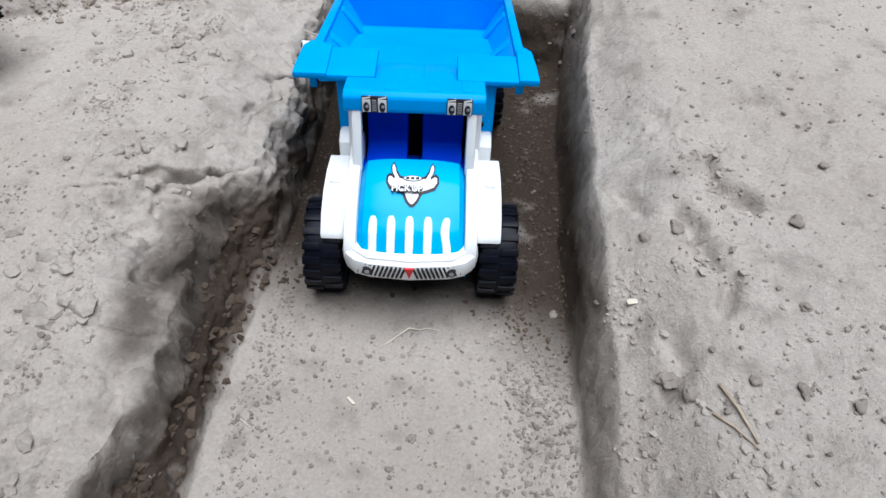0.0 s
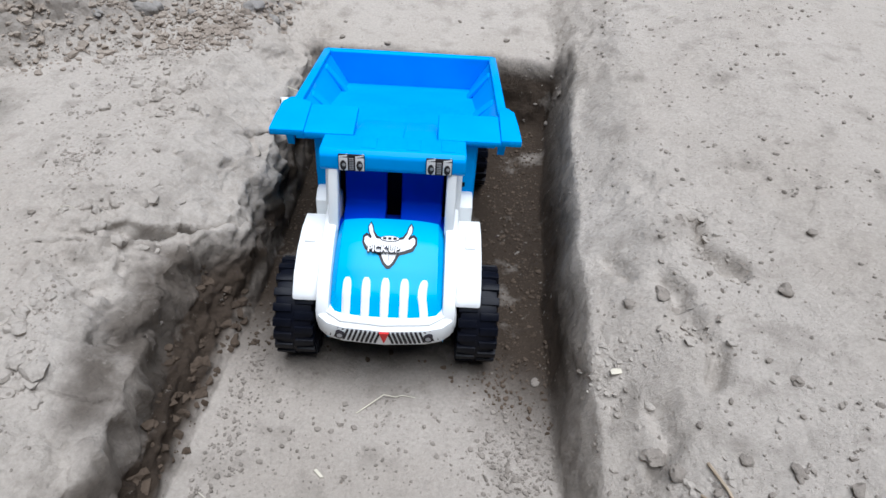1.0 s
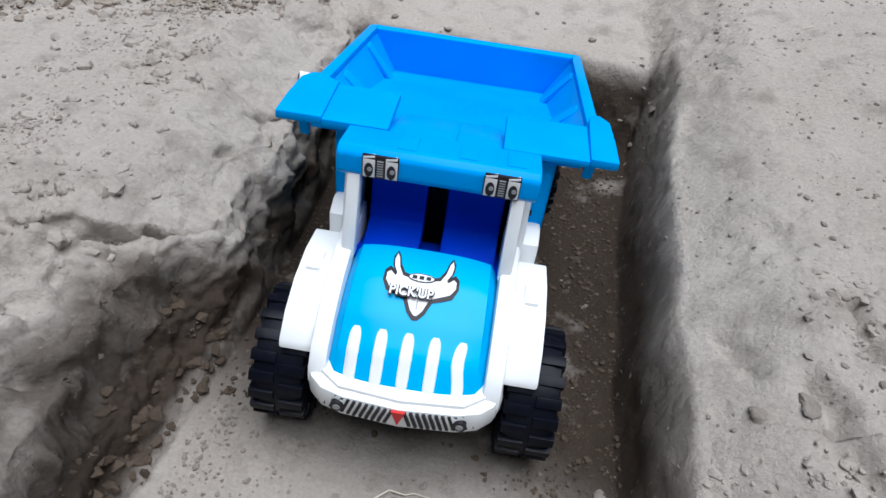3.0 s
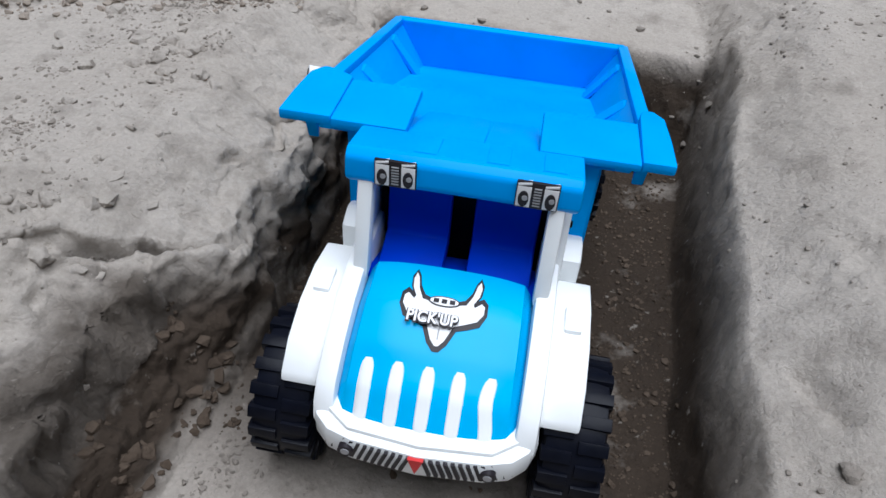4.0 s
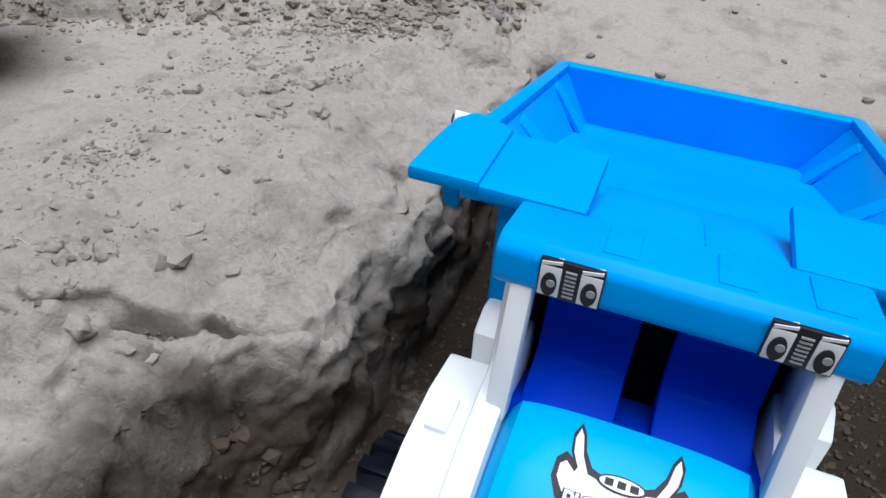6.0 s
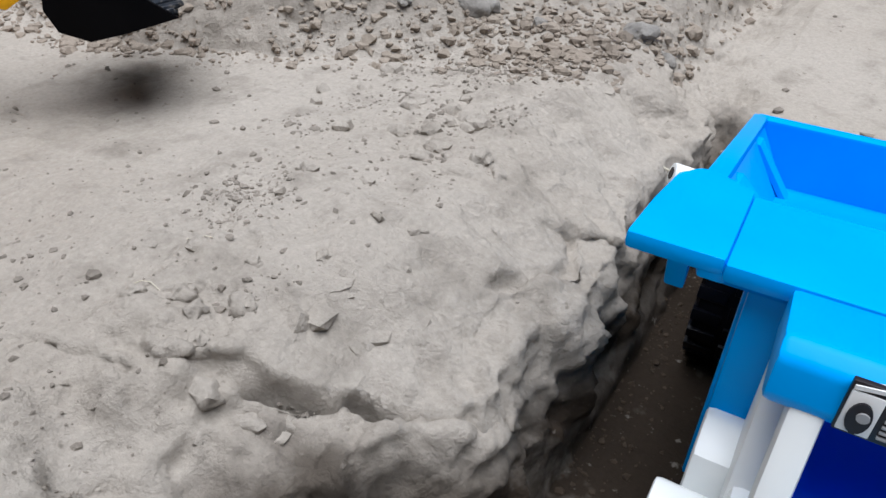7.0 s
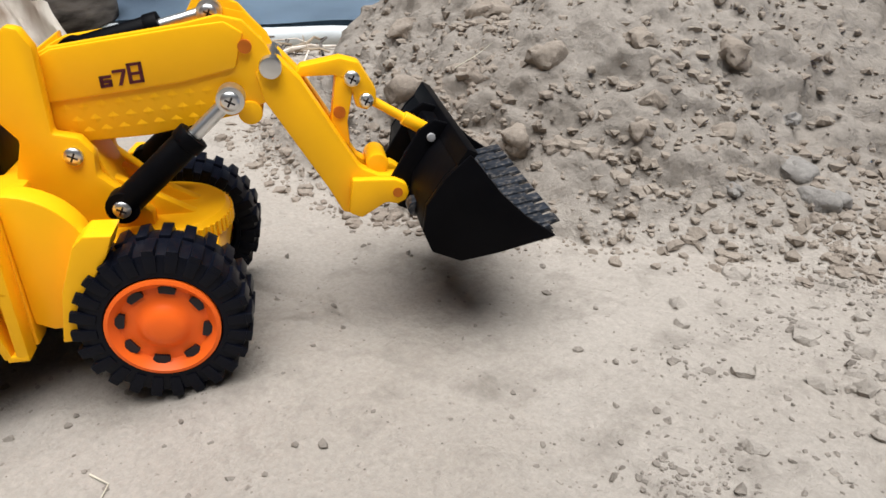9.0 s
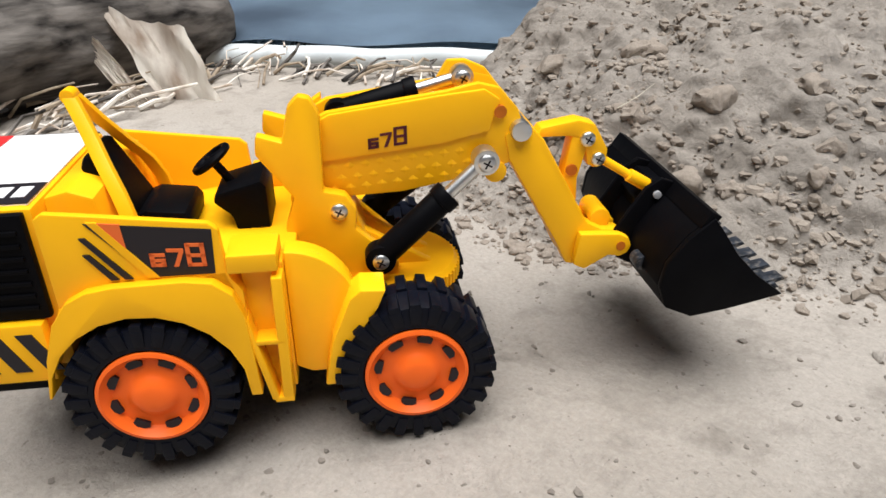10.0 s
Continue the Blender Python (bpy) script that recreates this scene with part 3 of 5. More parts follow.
def dump_truck(m):
    truck = thing("toy_dump_truck", m, "toy dump truck with blue bed and white cab in the trench", "toy truck")

    # chassis
    part("chassis", box(-26, 26, -70, 195, 14, 34, 0.002), BLACK, truck, "black plastic chassis")
    for y in (-50, 150):
        part("axle", rod((-60, y, 21), (60, y, 21), 4), BLACK, truck)
        for sx in (-1, 1):
            m = pose(sx * 0.0595, y * 0.001, 0.021, 0, 0, 90 if sx > 0 else -90) @ pose(0, 0, 0, 0, 7 * sx, 0)
            wheel(truck, 33, 25, 20, 17, m, BLACK, "black plastic rim", 0)

    # cab body
    for sx in (-1, 1):
        side = [(-78, 30), (-82, 42), (-80, 50), (-74, 58), (-60, 67), (-44, 74), (-24, 78), (-14, 80), (6, 80), (14, 60), (14, 34), (-70, 26)]
        part("cab_side", prism(side, sx * 35.5, sx * 44, "x", 0.0022), WHITE, truck, "white plastic cab side")
    front = [(-45, -60), (-45, -76), (-42, -83), (-36, -88.5), (-26, -91.5), (0, -93.5), (26, -91.5), (36, -88.5), (42, -83), (45, -76), (45, -60)]
    bumper = prism(front, 33, 47, "z", 0.003)
    part("bumper", bumper, WHITE, truck, "white front bumper")
    part("nose_lip", prism([(-39, -66), (-38, -80), (-28, -87.5), (0, -90), (28, -87.5), (38, -80), (39, -66)], 46, 49, "z", 0.0012), WHITE, truck)
    for sx in (-1, 1):
        fender = [(3, 40), (2, 57), (-5, 65), (-24, 68.5), (-44, 67), (-60, 61), (-70, 52.5), (-72, 48.5), (-69, 48), (-62, 52.6), (-55, 54.6), (-50, 54.8), (-40, 53.5), (-30, 48.4), (-20, 40)]
        part("fender", prism(fender, sx * 40, sx * 60, "x", 0.0026), WHITE, truck, "white rounded mudguard")
        step = [(-2, 48), (-2, 74), (8, 78), (20, 74), (22, 48)]
        part("side_step", prism(step, sx * 42, sx * 54, "x", 0.002), WHITE, truck)
        part("fender_pad", prism([(-38, 64), (-38, 69.5), (-26, 71), (-24, 66)], sx * 49, sx * 56, "x", 0.001), WHITE, truck)
        pillar = [(-31, 72), (-23, 72), (-11, 115), (-19, 115)]
        part("pillar", prism(pillar, sx * 34.5, sx * 41, "x", 0.0016), WHITE, truck, "white windscreen pillar")
        rear = [(-14, 70), (12, 62), (12, 108), (-4, 108)]
        part("door_frame", prism(rear, sx * 38, sx * 45, "x", 0.0016), WHITE, truck)
    part("door_knob", rod((44, 16, 82), (48, 16, 82), 3.0, 12, bevel=0.5), BLACK, truck)

    # hood
    bm = bmesh.new()
    nu, nv = 28, 26
    grid = [[bm.verts.new([c * 0.001 for c in hood_height(j / nv, -1 + 2 * i / nu)]) for i in range(nu + 1)] for j in range(nv + 1)]
    for j in range(nv):
        for i in range(nu):
            bm.faces.new((grid[j][i], grid[j][i + 1], grid[j + 1][i + 1], grid[j + 1][i]))
    res = bmesh.ops.extrude_face_region(bm, geom=bm.faces[:])
    bmesh.ops.translate(bm, verts=[v for v in res["geom"] if isinstance(v, bmesh.types.BMVert)], vec=(0, 0.006, -0.009))
    hood = part("hood", bm, HOODBLUE, truck, "glossy light blue bonnet")
    for k in range(5):
        x = -24.8 + 12 * k
        bm = bmesh.new()
        rows = []
        for j in range(15):
            v = 0.62 + 0.32 * j / 14
            w = 3.1 * min(1, math.sqrt(max(0.05, 1 - (abs(j - 7) / 7.3) ** 6)))
            wig = 0.8 * math.sin(2.2 * k + j * 0.45) * (k == 4)
            rows.append([bm.verts.new(on_hood(x + wig + dx * w, v, lift) * 0.001) for dx, lift in ((-1, -0.4), (-0.75, 0.5), (0, 0.75), (0.75, 0.5), (1, -0.4))])
        for a, b in zip(rows, rows[1:]):
            for i in range(4):
                bm.faces.new((a[i], a[i + 1], b[i + 1], b[i]))
        part("hood_slot", bm, WHITE, hood, "white raised bar")

    # hood sticker: horned mask, drawn as plain shapes
    def flat_on_hood(name, outline, mat, lift, label=""):
        outline = [(0.9 * x, 0.285 + 0.76 * (v - 0.30)) for x, v in outline]
        bm = bmesh.new()
        vs = [bm.verts.new(on_hood(x, v, lift) * 0.001) for x, v in outline]
        f = bm.faces.new(vs)
        bmesh.ops.triangulate(bm, faces=[f])
        bmesh.ops.subdivide_edges(bm, edges=bm.edges, cuts=1)
        for vert in bm.verts:
            x = vert.co.x * 1000
            v = float(np.interp(-vert.co.y * 1000, (25, 44, 61, 75), (0, 0.3, 0.55, 0.75)))
            want = on_hood(x, v, lift) * 0.001
            vert.co.z = max(vert.co.z, want.z)
        return part(name, bm, mat, hood, label, 0)

    half = [(0, 0.27), (5, 0.25), (9, 0.22), (11.5, 0.14), (12.8, 0.04), (14.6, -0.02), (16.4, 0.05), (16, 0.15), (14.9, 0.2), (17, 0.17), (19.4, 0.22), (19.6, 0.33), (17, 0.42), (12, 0.455), (7.4, 0.48), (4.4, 0.59), (1.5, 0.645)]
    inner = [(0, 0.305), (5, 0.285), (9.8, 0.265), (12.2, 0.17), (13.4, 0.06), (14.7, 0.015), (15.6, 0.08), (15.0, 0.165), (12.9, 0.245), (13.6, 0.275), (16.4, 0.225), (18, 0.25), (18, 0.325), (15.6, 0.385), (11, 0.418), (6, 0.45), (3, 0.565), (0.9, 0.605)]
    both = lambda h: [p for p in h] + [(0, h[-1][1] + 0.004)] + [(-x, v) for x, v in h[:0:-1]]
    flat_on_hood("sticker", both(half), PRINT_BLACK, 0.35, "black outlined horned mask sticker")
    flat_on_hood("sticker_face", both(inner), PRINT_WHITE, 0.6, "white horned mask")
    flat_on_hood("sticker_oval", [(7.2 * math.cos(a), 0.265 + 0.05 * math.sin(a)) for a in np.linspace(0, 2 * math.pi, 18, endpoint=False)], PRINT_BLACK, 0.8)
    flat_on_hood("sticker_oval_face", [(6.4 * math.cos(a), 0.265 + 0.04 * math.sin(a)) for a in np.linspace(0, 2 * math.pi, 18, endpoint=False)], PRINT_WHITE, 1.0)
    for x in (-3.6, 0, 3.6):
        flat_on_hood("sticker_bar", [(x - 1.2, 0.245), (x + 1.2, 0.245), (x + 1.2, 0.285), (x - 1.2, 0.285)], PRINT_BLACK, 1.2)
    flat_on_hood("sticker_line", [(-0.4, 0.42), (0.4, 0.42), (0.3, 0.56), (-0.3, 0.56)], PRINT_GREY, 0.8)
    c = on_hood(0, 0.345, 1.0) * 0.001
    for name, mat, bold, up in (("sticker_word_edge", PRINT_BLACK, 0.00062, 0.0), ("sticker_word", PRINT_WHITE, 0.00016, 0.00045)):
        lettering("PICK'UP", 0.0066, Matrix.Translation((-0.0136, c.y - 0.0048, c.z - 0.0007 + up)) @ pose(0, 0, 0, 17, 0, 0), mat, hood, name, 0.0002, 0.87, bold=bold)

    # grille print
    stripes = bmesh.new()
    for k in range(26):
        x = -35 + 70 * k / 25
        if abs(x) < 2.6:
            continue
        y = -93.6 + 0.0022 * x * x + 0.0000024 * x**4
        slant = 1.4 if x < 0 else -1.4
        prism([(x - 0.8 - slant, 36.6), (x + 0.6 - slant, 36.6), (x + 0.6 + slant, 45.6), (x - 0.8 + slant, 45.6)], y - 0.5, y + 1.5, "y", 0, stripes)
    part("grille_print", stripes, PRINT_BLACK, truck, "black slanted grille stripes")
    part("grille_badge", prism([(-3, 45.8), (3, 45.8), (0, 36.6)], -94.3, -92, "y", 0), PRINT_RED, truck, "red triangle badge")
    for sx in (-1, 1):
        bm = rod((sx * 27.5, -93.0, 41), (sx * 27.5, -90, 41), 3.0, 18)
        lamp = part("headlamp_print", bm, PRINT_BLACK, truck)
        part("headlamp_face", rod((sx * 27.5, -93.3, 41), (sx * 27.5, -92, 41), 1.7, 14), PRINT_GREY, lamp)

    # windscreen opening: seats and dark interior
    part("cab_interior", box(-37, 37, 6, 10, 40, 112, 0), BLACK, truck, "dark cab interior")
    part("dashboard", prism([(-26, 64), (-26, 71), (-20, 71), (4, 60), (4, 56)], -37, 37, "x", 0.001), SEATBLUE, truck)
    for x0, x1 in ((-33, -5), (5, 33)):
        seat = prism([(-22, 70), (-20, 67), (2, 66), (9, 113), (4, 113), (-2, 76)], x0, x1, "x", 0.002)
        part("seat", seat, SEATBLUE, truck, "deep blue moulded seat")

    # roof box with lamp stickers
    roof = prism([(-18, 112.5), (-20, 115), (-19, 124), (-15, 127), (8, 122), (8, 110)], -46, 46, "x", 0.0018)
    part("roof_box", roof, BLUE, truck, "blue roof box above the windscreen")
    for x in (-20, 8, 30):
        part("roof_rib", prism([(-13, 125.4), (-13, 127), (4, 123.6), (4, 122)], x, x + 9, "x", 0.0006), BLUE, truck)
    def lens(x, z, rx, rz, y):
        ring = [(x + rx * math.cos(a), z + rz * math.sin(a)) for a in np.linspace(0, 2 * math.pi, 18, endpoint=False)]
        return prism(ring, y, y + 0.8, "y", 0)

    for cx in (-25.5, 29):
        base = part("lamp_sticker", box(cx - 8.2, cx + 8.2, -20.6, -19.2, 114, 126, 0.0003), PRINT_BLACK, truck, "black lamp sticker")
        for k in (-1, 1):
            part("lamp_plate", box(cx + k * 5.1 - 2.7, cx + k * 5.1 + 2.7, -20.9, -19.6, 114.6, 124.0, 0.0002), PRINT_WHITE, base)
            part("lamp_lens", lens(cx + k * 5.1, 118.6, 2.0, 3.6, -21.4), PRINT_BLACK, base)
            part("lamp_glint", rod((cx + k * 5.1 + 0.5, -21.8, 119.3), (cx + k * 5.1 + 0.5, -21.0, 119.3), 1.1, 12), PRINT_GREY, base)
            part("lamp_corner", prism([(cx + k * 5.1 - 2.6, 124.2), (cx + k * 5.1 + 2.6, 125.2), (cx + k * 5.1 + 2.5, 126.0), (cx + k * 5.1 - 2.6, 125.2)], -20.9, -19.0, "y", 0), PRINT_WHITE, base)
        for k in range(7):
            z = 115.5 + 1.3 * k
            part("lamp_rib", box(cx - 1.4, cx + 1.4, -21.1, -20.4, z, z + 0.45, 0), PRINT_GREY, base)

    # dump bed: sloping trough
    def rim(y):
        return float(np.interp(y, (10, 46, 215), (121, 116, 76)))

    def deep(y):
        return float(np.interp(y, (10, 205, 215), (119, 48, 47)))

    bed = bmesh.new()
    rows = []
    ys = [12, 30, 46, 80, 120, 160, 190, 206]
    for y in ys:
        top, low = rim(y), min(deep(y), rim(y) - 2)
        wt = float(np.interp(y, (12, 46, 206), (60, 70, 73)))
        wb = float(np.interp(y, (12, 46, 206), (58, 59, 56)))
        rows.append([bed.verts.new((x * 0.001, y * 0.001, z * 0.001)) for x, z in ((-wt, top), (-wb, low), (-wb * 0.5, low), (0, low), (wb * 0.5, low), (wb, low), (wt, top))])
    for a, b in zip(rows, rows[1:]):
        for i in range(6):
            bed.faces.new((a[i], a[i + 1], b[i + 1], b[i]))
    last = rows[-1]
    end = [bed.verts.new((x * 0.001, 0.2065, z * 0.001)) for x, z in ((-73, 77), (73, 77))]
    bed.faces.new([last[0], end[0], last[1]])
    bed.faces.new([last[6], last[5], end[1]])
    bed.faces.new([end[0], end[1], last[5], last[4], last[3], last[2], last[1]])
    bmesh.ops.recalc_face_normals(bed, faces=bed.faces)
    bmesh.ops.solidify(bed, geom=bed.faces[:], thickness=0.0032)
    bmesh.ops.recalc_face_normals(bed, faces=bed.faces)
    bed = part("bed", bed, BLUE, truck, "blue sloping dump bed")
    for sx in (-1, 1):
        bm = bmesh.new()
        pts = [(10, 119), (48, 117.5), (213, 77)]
        quad = []
        for y, z in pts:
            for dx, dz in ((-3, -3.5), (3.5, -3.5), (3.5, 1.2), (-3, 1.2)):
                x = sx * (float(np.interp(y, (10, 48, 213), (62, 72, 74.5))) + dx)
                quad.append(bm.verts.new((x * 0.001, y * 0.001, (z + dz) * 0.001)))
        for s in (0, 4):
            for i in range(4):
                bm.faces.new((quad[s + i], quad[s + (i + 1) % 4], quad[s + 4 + (i + 1) % 4], quad[s + 4 + i]))
        bm.faces.new(quad[0:4])
        bm.faces.new(quad[8:12])
        bmesh.ops.recalc_face_normals(bm, faces=bm.faces)
        soften(bm, 0.0009)
        part("bed_rim", bm, BLUE, bed)
        for y in (92, 168):
            t, b = rim(y), deep(y)
            rib = bmesh.new()
            w1 = float(np.interp(y, (46, 206), (70, 73)))
            w0 = float(np.interp(y, (46, 206), (58, 54)))
            vs = []
            for dy in (-4, 4):
                vs += [rib.verts.new((sx * x * 0.001, (y + dy) * 0.001, z * 0.001)) for x, z in ((w1 - 0.5, t - 3), (w0, b + 0.5), (w0 - 2.5, b + 0.5), (w1 - 3.5, t - 3))]
            for i in range(4):
                rib.faces.new((vs[i], vs[(i + 1) % 4], vs[4 + (i + 1) % 4], vs[4 + i]))
            rib.faces.new(vs[:4])
            rib.faces.new(vs[4:])
            bmesh.ops.recalc_face_normals(rib, faces=rib.faces)
            part("bed_rib", rib, BLUE, bed)
    part("tail_wall_rim", box(-76, 76, 207, 214, 73.5, 78.5, 0.001), BLUE, bed)

    # canopy plates over the cab
    def plate(name, x0, x1, y0, y1, z0, z1, th, bev=0.0016):
        bm = prism([(y0, z0 - th), (y0, z0), (y1, z1), (y1, z1 - th)], x0, x1, "x", bev)
        return part(name, bm, BLUE, bed)

    for sx in (-1, 1):
        root = 60 if sx < 0 else 69
        ear = [(sx * root, 9.5), (sx * 83, 9.5), (sx * 82, 28), (sx * 80, 46), (sx * 75, 52), (sx * 70, 51), (sx * root, 46)]
        part("canopy_ear", prism(ear, 117.5, 122.5, "z", 0.0016), BLUE, bed, "raised end plate of the canopy")
        part("canopy_tab", prism([(13, 118), (20, 118), (17, 106)], sx * 68, sx * 73, "x", 0.0006), BLUE, bed)
    plate("canopy_plate", -60.2, -27.5, 8.5, 45, 122, 121.5, 5)
    plate("canopy_plate", 27.5, 69.2, 8.5, 44, 121.6, 119.8, 4)
    plate("canopy_plate", -27.5, 5, 7.5, 60, 121.6, 101.2, 4)
    plate("canopy_plate", 5, 27.6, 8, 60, 120.9, 101.0, 4)
    part("bed_front", prism([(14, 46), (14, 117), (18, 117), (18, 46)], -54, 54, "x", 0.001), BLUE, bed, "blue front wall of the bed")
    for sx in (-1, 1):
        part("bed_cheek", prism([(16, 46), (16, 116), (60, 94), (207, 42), (207, 36)], sx * 51, sx * 55, "x", 0.001), BLUE, bed)
    part("bed_floor", box(-52, 52, 16, 204, 34, 40, 0.002), BLUE, bed)
    peg = part("side_peg", rod((-75, 50, 118.5), (-82, 47, 120.5), 3.0, 16, bevel=0.5), WHITE, truck, "white hollow peg")
    part("peg_hole", rod((-82.15, 46.94, 120.54), (-80, 47.8, 119.9), 1.7, 12), PRINT_BLACK, peg)
    return truck


truck_pose = pose(-0.026, 0.43, 0.1045, 0, 0, 2.8)
dump_truck(truck_pose)


# ---- loader on the bank ----
def piston(parent, p, q, r, split, name="hydraulic_ram"):
    """Black sleeve from p, chrome rod on to q, with an eye at each end."""
    p, q = Vector(p), Vector(q)
    mid = p + (q - p) * split
    ram = part(name, rod(p, mid, r, 22, bevel=0.6), BLACK, parent, "black ram sleeve")
    part("sleeve_collar", rod(mid - (q - p).normalized() * 5, mid, r * 1.12, 22, bevel=0.4), BLACK, ram)
    part("ram_rod", rod(mid, q, r * 0.5, 16), CHROME, ram, "chrome ram rod")
    for c in (p, q):
        part("ram_eye", rod(c + Vector((0, r * 0.72, 0)), c - Vector((0, r * 0.72, 0)), r * (1.12 if c is p else 0.95), 22, bevel=0.4), BLACK if c is p else CHROME, ram)
    return ram


def loader(m):
    top = thing("toy_loader", m, "yellow toy excavator loader with orange rims, on dry soil", "toy loader")
    well = [(-52 + 34 * math.cos(radians(a)), 29 + 34 * math.sin(radians(a))) for a in range(15, 176, 16)]
    rear = [(-86, 33), (-84, 46), (-77, 66), (-21, 76), (-16, 68), (-16, 26)] + well
    upper = [(-77, 64), (-77, 99), (-74, 101), (-62, 99.5), (-24, 94.5), (-21, 92), (-20, 76), (-17, 66)]
    hood = [(-87, 32), (-84, 48), (-79, 62), (-73, 70), (-66, 73.6), (-57, 75), (-34, 75.4), (-25, 74), (-19, 69), (-16, 60), (-14, 26), (-18, 26)]
    for s in (-1, 1):
        part("side_panel", prism(rear, s * 26, s * 44.5, "y", 0.0008), YELLOW, top, "yellow body side with wheel arch")
        part("upper_panel", prism(upper, s * 41.2, s * 44.5, "y", 0.001), YELLOW, top, "yellow upper body panel")
        part("rear_fender", prism(hood + well, s * 43, s * 48.8, "y", 0.0022), YELLOW, top, "yellow rear mudguard")
        front = [(-2, 30), (-2, 79)] + [(-2 + 25 * math.sin(radians(a)), 54 + 25 * math.cos(radians(a))) for a in range(8, 95, 9)] + [(18, 44), (12, 27), (4, 27)]
        part("front_fender", prism(front, s * 28, s * 39, "y", 0.0016), YELLOW, top, "yellow front mudguard")
        part("fender_flange", prism([(9, 27), (13, 46), (20, 63), (24, 66.5), (33, 66), (30, 59), (19, 43), (15, 27)], s * 34, s * 48, "y", 0.0008), YELLOW, top)
        part("step_back", prism([(-17, 76), (-2, 76), (-2, 22), (-11, 22), (-16, 45)], s * 30, s * 40, "y", 0.001), YELLOW, top)
        part("step_side", prism([(-6, 74), (-2, 74), (-3, 22), (-7, 22)], s * 40, s * 48, "y", 0.0008), YELLOW, top)
        part("step_side", prism([(-18, 58), (-15.5, 58), (-8, 22), (-11, 22)], s * 40, s * 48, "y", 0.0008), YELLOW, top)
        part("step_tread", box(-14, -3, min(s * 40, s * 48), max(s * 40, s * 48), 47, 49, 0.0005), YELLOW, top)
        part("step_tread", box(-10, -3, min(s * 40, s * 48), max(s * 40, s * 48), 21, 23.5, 0.0005), YELLOW, top)
        part("step_ledge", prism([(-20, 76), (-20, 83), (-3, 83), (-3, 76)], s * 30, s * 47, "y", 0.0012), YELLOW, top)
        # printed side panel
        sign = part("side_decal", prism([(-62, 97), (-23, 92.4), (-24, 76), (-45, 76.2)], s * 44.4, s * 44.9, "y", 0), PRINT_BLACK, top, "black panel sticker with orange number")
        part("decal_stripe", prism([(-61, 97.5), (-58, 97.3), (-42, 76.1), (-45.5, 76.1)], s * 44.4, s * 45.3, "y", 0), YELLOW, sign)
        part("decal_stripe", prism([(-64.5, 92), (-62.5, 92), (-50.5, 76.1), (-53, 76.1)], s * 44.4, s * 45.3, "y", 0), PRINT_BLACK, sign)
        part("decal_stripe", prism([(-64.5, 86), (-62.5, 86), (-55, 76.1), (-57.5, 76.1)], s * 44.4, s * 45.3, "y", 0), PRINT_BLACK, sign)
        part("decal_corner", prism([(-58, 97), (-51, 96.2), (-50.5, 86)], s * 44.4, s * 45.1, "y", 0), PRINT_ORANGE, sign)
        if s < 0:
            block_number(sign, "panel_number", PRINT_ORANGE, -52.5 + 8.6, 80.2, 4.9, -45.3, -0.06, "orange squared number print")
    part("deck", box(-64, 2, -31, 31, 66, 76.5, 0.002), YELLOW, top, "yellow cab deck")
    part("belly", box(-120, 60, -26, 26, 20, 48, 0.002), BLACK, top)
    part("front_block", box(-2, 62, -30, 30, 30, 47, 0.003), YELLOW, top)
    part("rear_bulkhead", prism([(-78, 70), (-78, 101), (-70, 103), (-62, 100), (-58, 76)], -31, 31, "y", 0.0015), YELLOW, top, "yellow engine bulkhead")

    # engine cover behind the seat
    part("engine_cover", prism([(-128, 40), (-128, 98), (-120, 101.5), (-78, 101.5), (-78, 40)], -40, 40, "y", 0.003), YELLOW, top, "yellow engine cover")
    part("cover_sticker", box(-122, -80, -37, 37, 101.4, 101.9, 0), PRINT_WHITE, top, "white top sticker with red and black bars")
    part("sticker_band", box(-122, -112, -36.5, 36.5, 101.8, 102.2, 0), PRINT_RED, top)
    part("sticker_edge", box(-122, -80, -37, -19, 101.8, 102.3, 0), PRINT_BLACK, top)
    for k in range(6):
        part("sticker_bar", box(-119 + 6.4 * k, -114.6 + 6.4 * k, -32, -23, 102.1, 102.5, 0), PRINT_WHITE, top)
    for s in (-1, 1):
        grille = part("side_grille", box(-124, -80.5, min(s * 39.5, s * 43), max(s * 39.5, s * 43), 62, 100.5, 0.001), BLACK, top, "black louvred engine grille")
        for k in range(7):
            z = 66 + 4.6 * k
            part("louvre", prism([(-122, z), (-83, z), (-83, z + 1.6), (-122, z + 1.6)], s * 42.6, s * 44.0, "y", 0.0004), BLACK, grille)
        rail = part("side_rail", box(-126, -83, min(s * 40, s * 46), max(s * 40, s * 46), 38, 61.5, 0.0016), YELLOW, top, "yellow rail with black hazard stripes")
        for k in range(4):
            x = -124 + 10.5 * k
            part("hazard_stripe", prism([(x, 58), (x + 5.4, 58), (x + 12.6, 43), (x + 7.2, 43)], s * 45.8, s * 46.4, "y", 0), PRINT_BLACK, rail)

    # cab
    seat = part("seat", prism([(-60, 75), (-59, 84), (-52, 87), (-38, 85.5), (-36, 82), (-37, 75)], -14, 14, "y", 0.0025), BLACK, top, "black moulded seat")
    part("seat_back", prism([(-60, 81), (-71, 104), (-69, 108.5), (-66, 108), (-54, 84)], -13, 13, "y", 0.0025), BLACK, seat)
    console = part("console", prism([(-20, 73), (-22, 82), (-28, 87.5), (-27, 91), (-10, 95.5), (-8, 93), (-8, 73)], -12, 12, "y", 0.0014), BLACK, top, "black dashboard console")
    part("steering_column", rod((-22, 0, 91), (-28, 0, 100), 1.7, 12), BLACK, console)
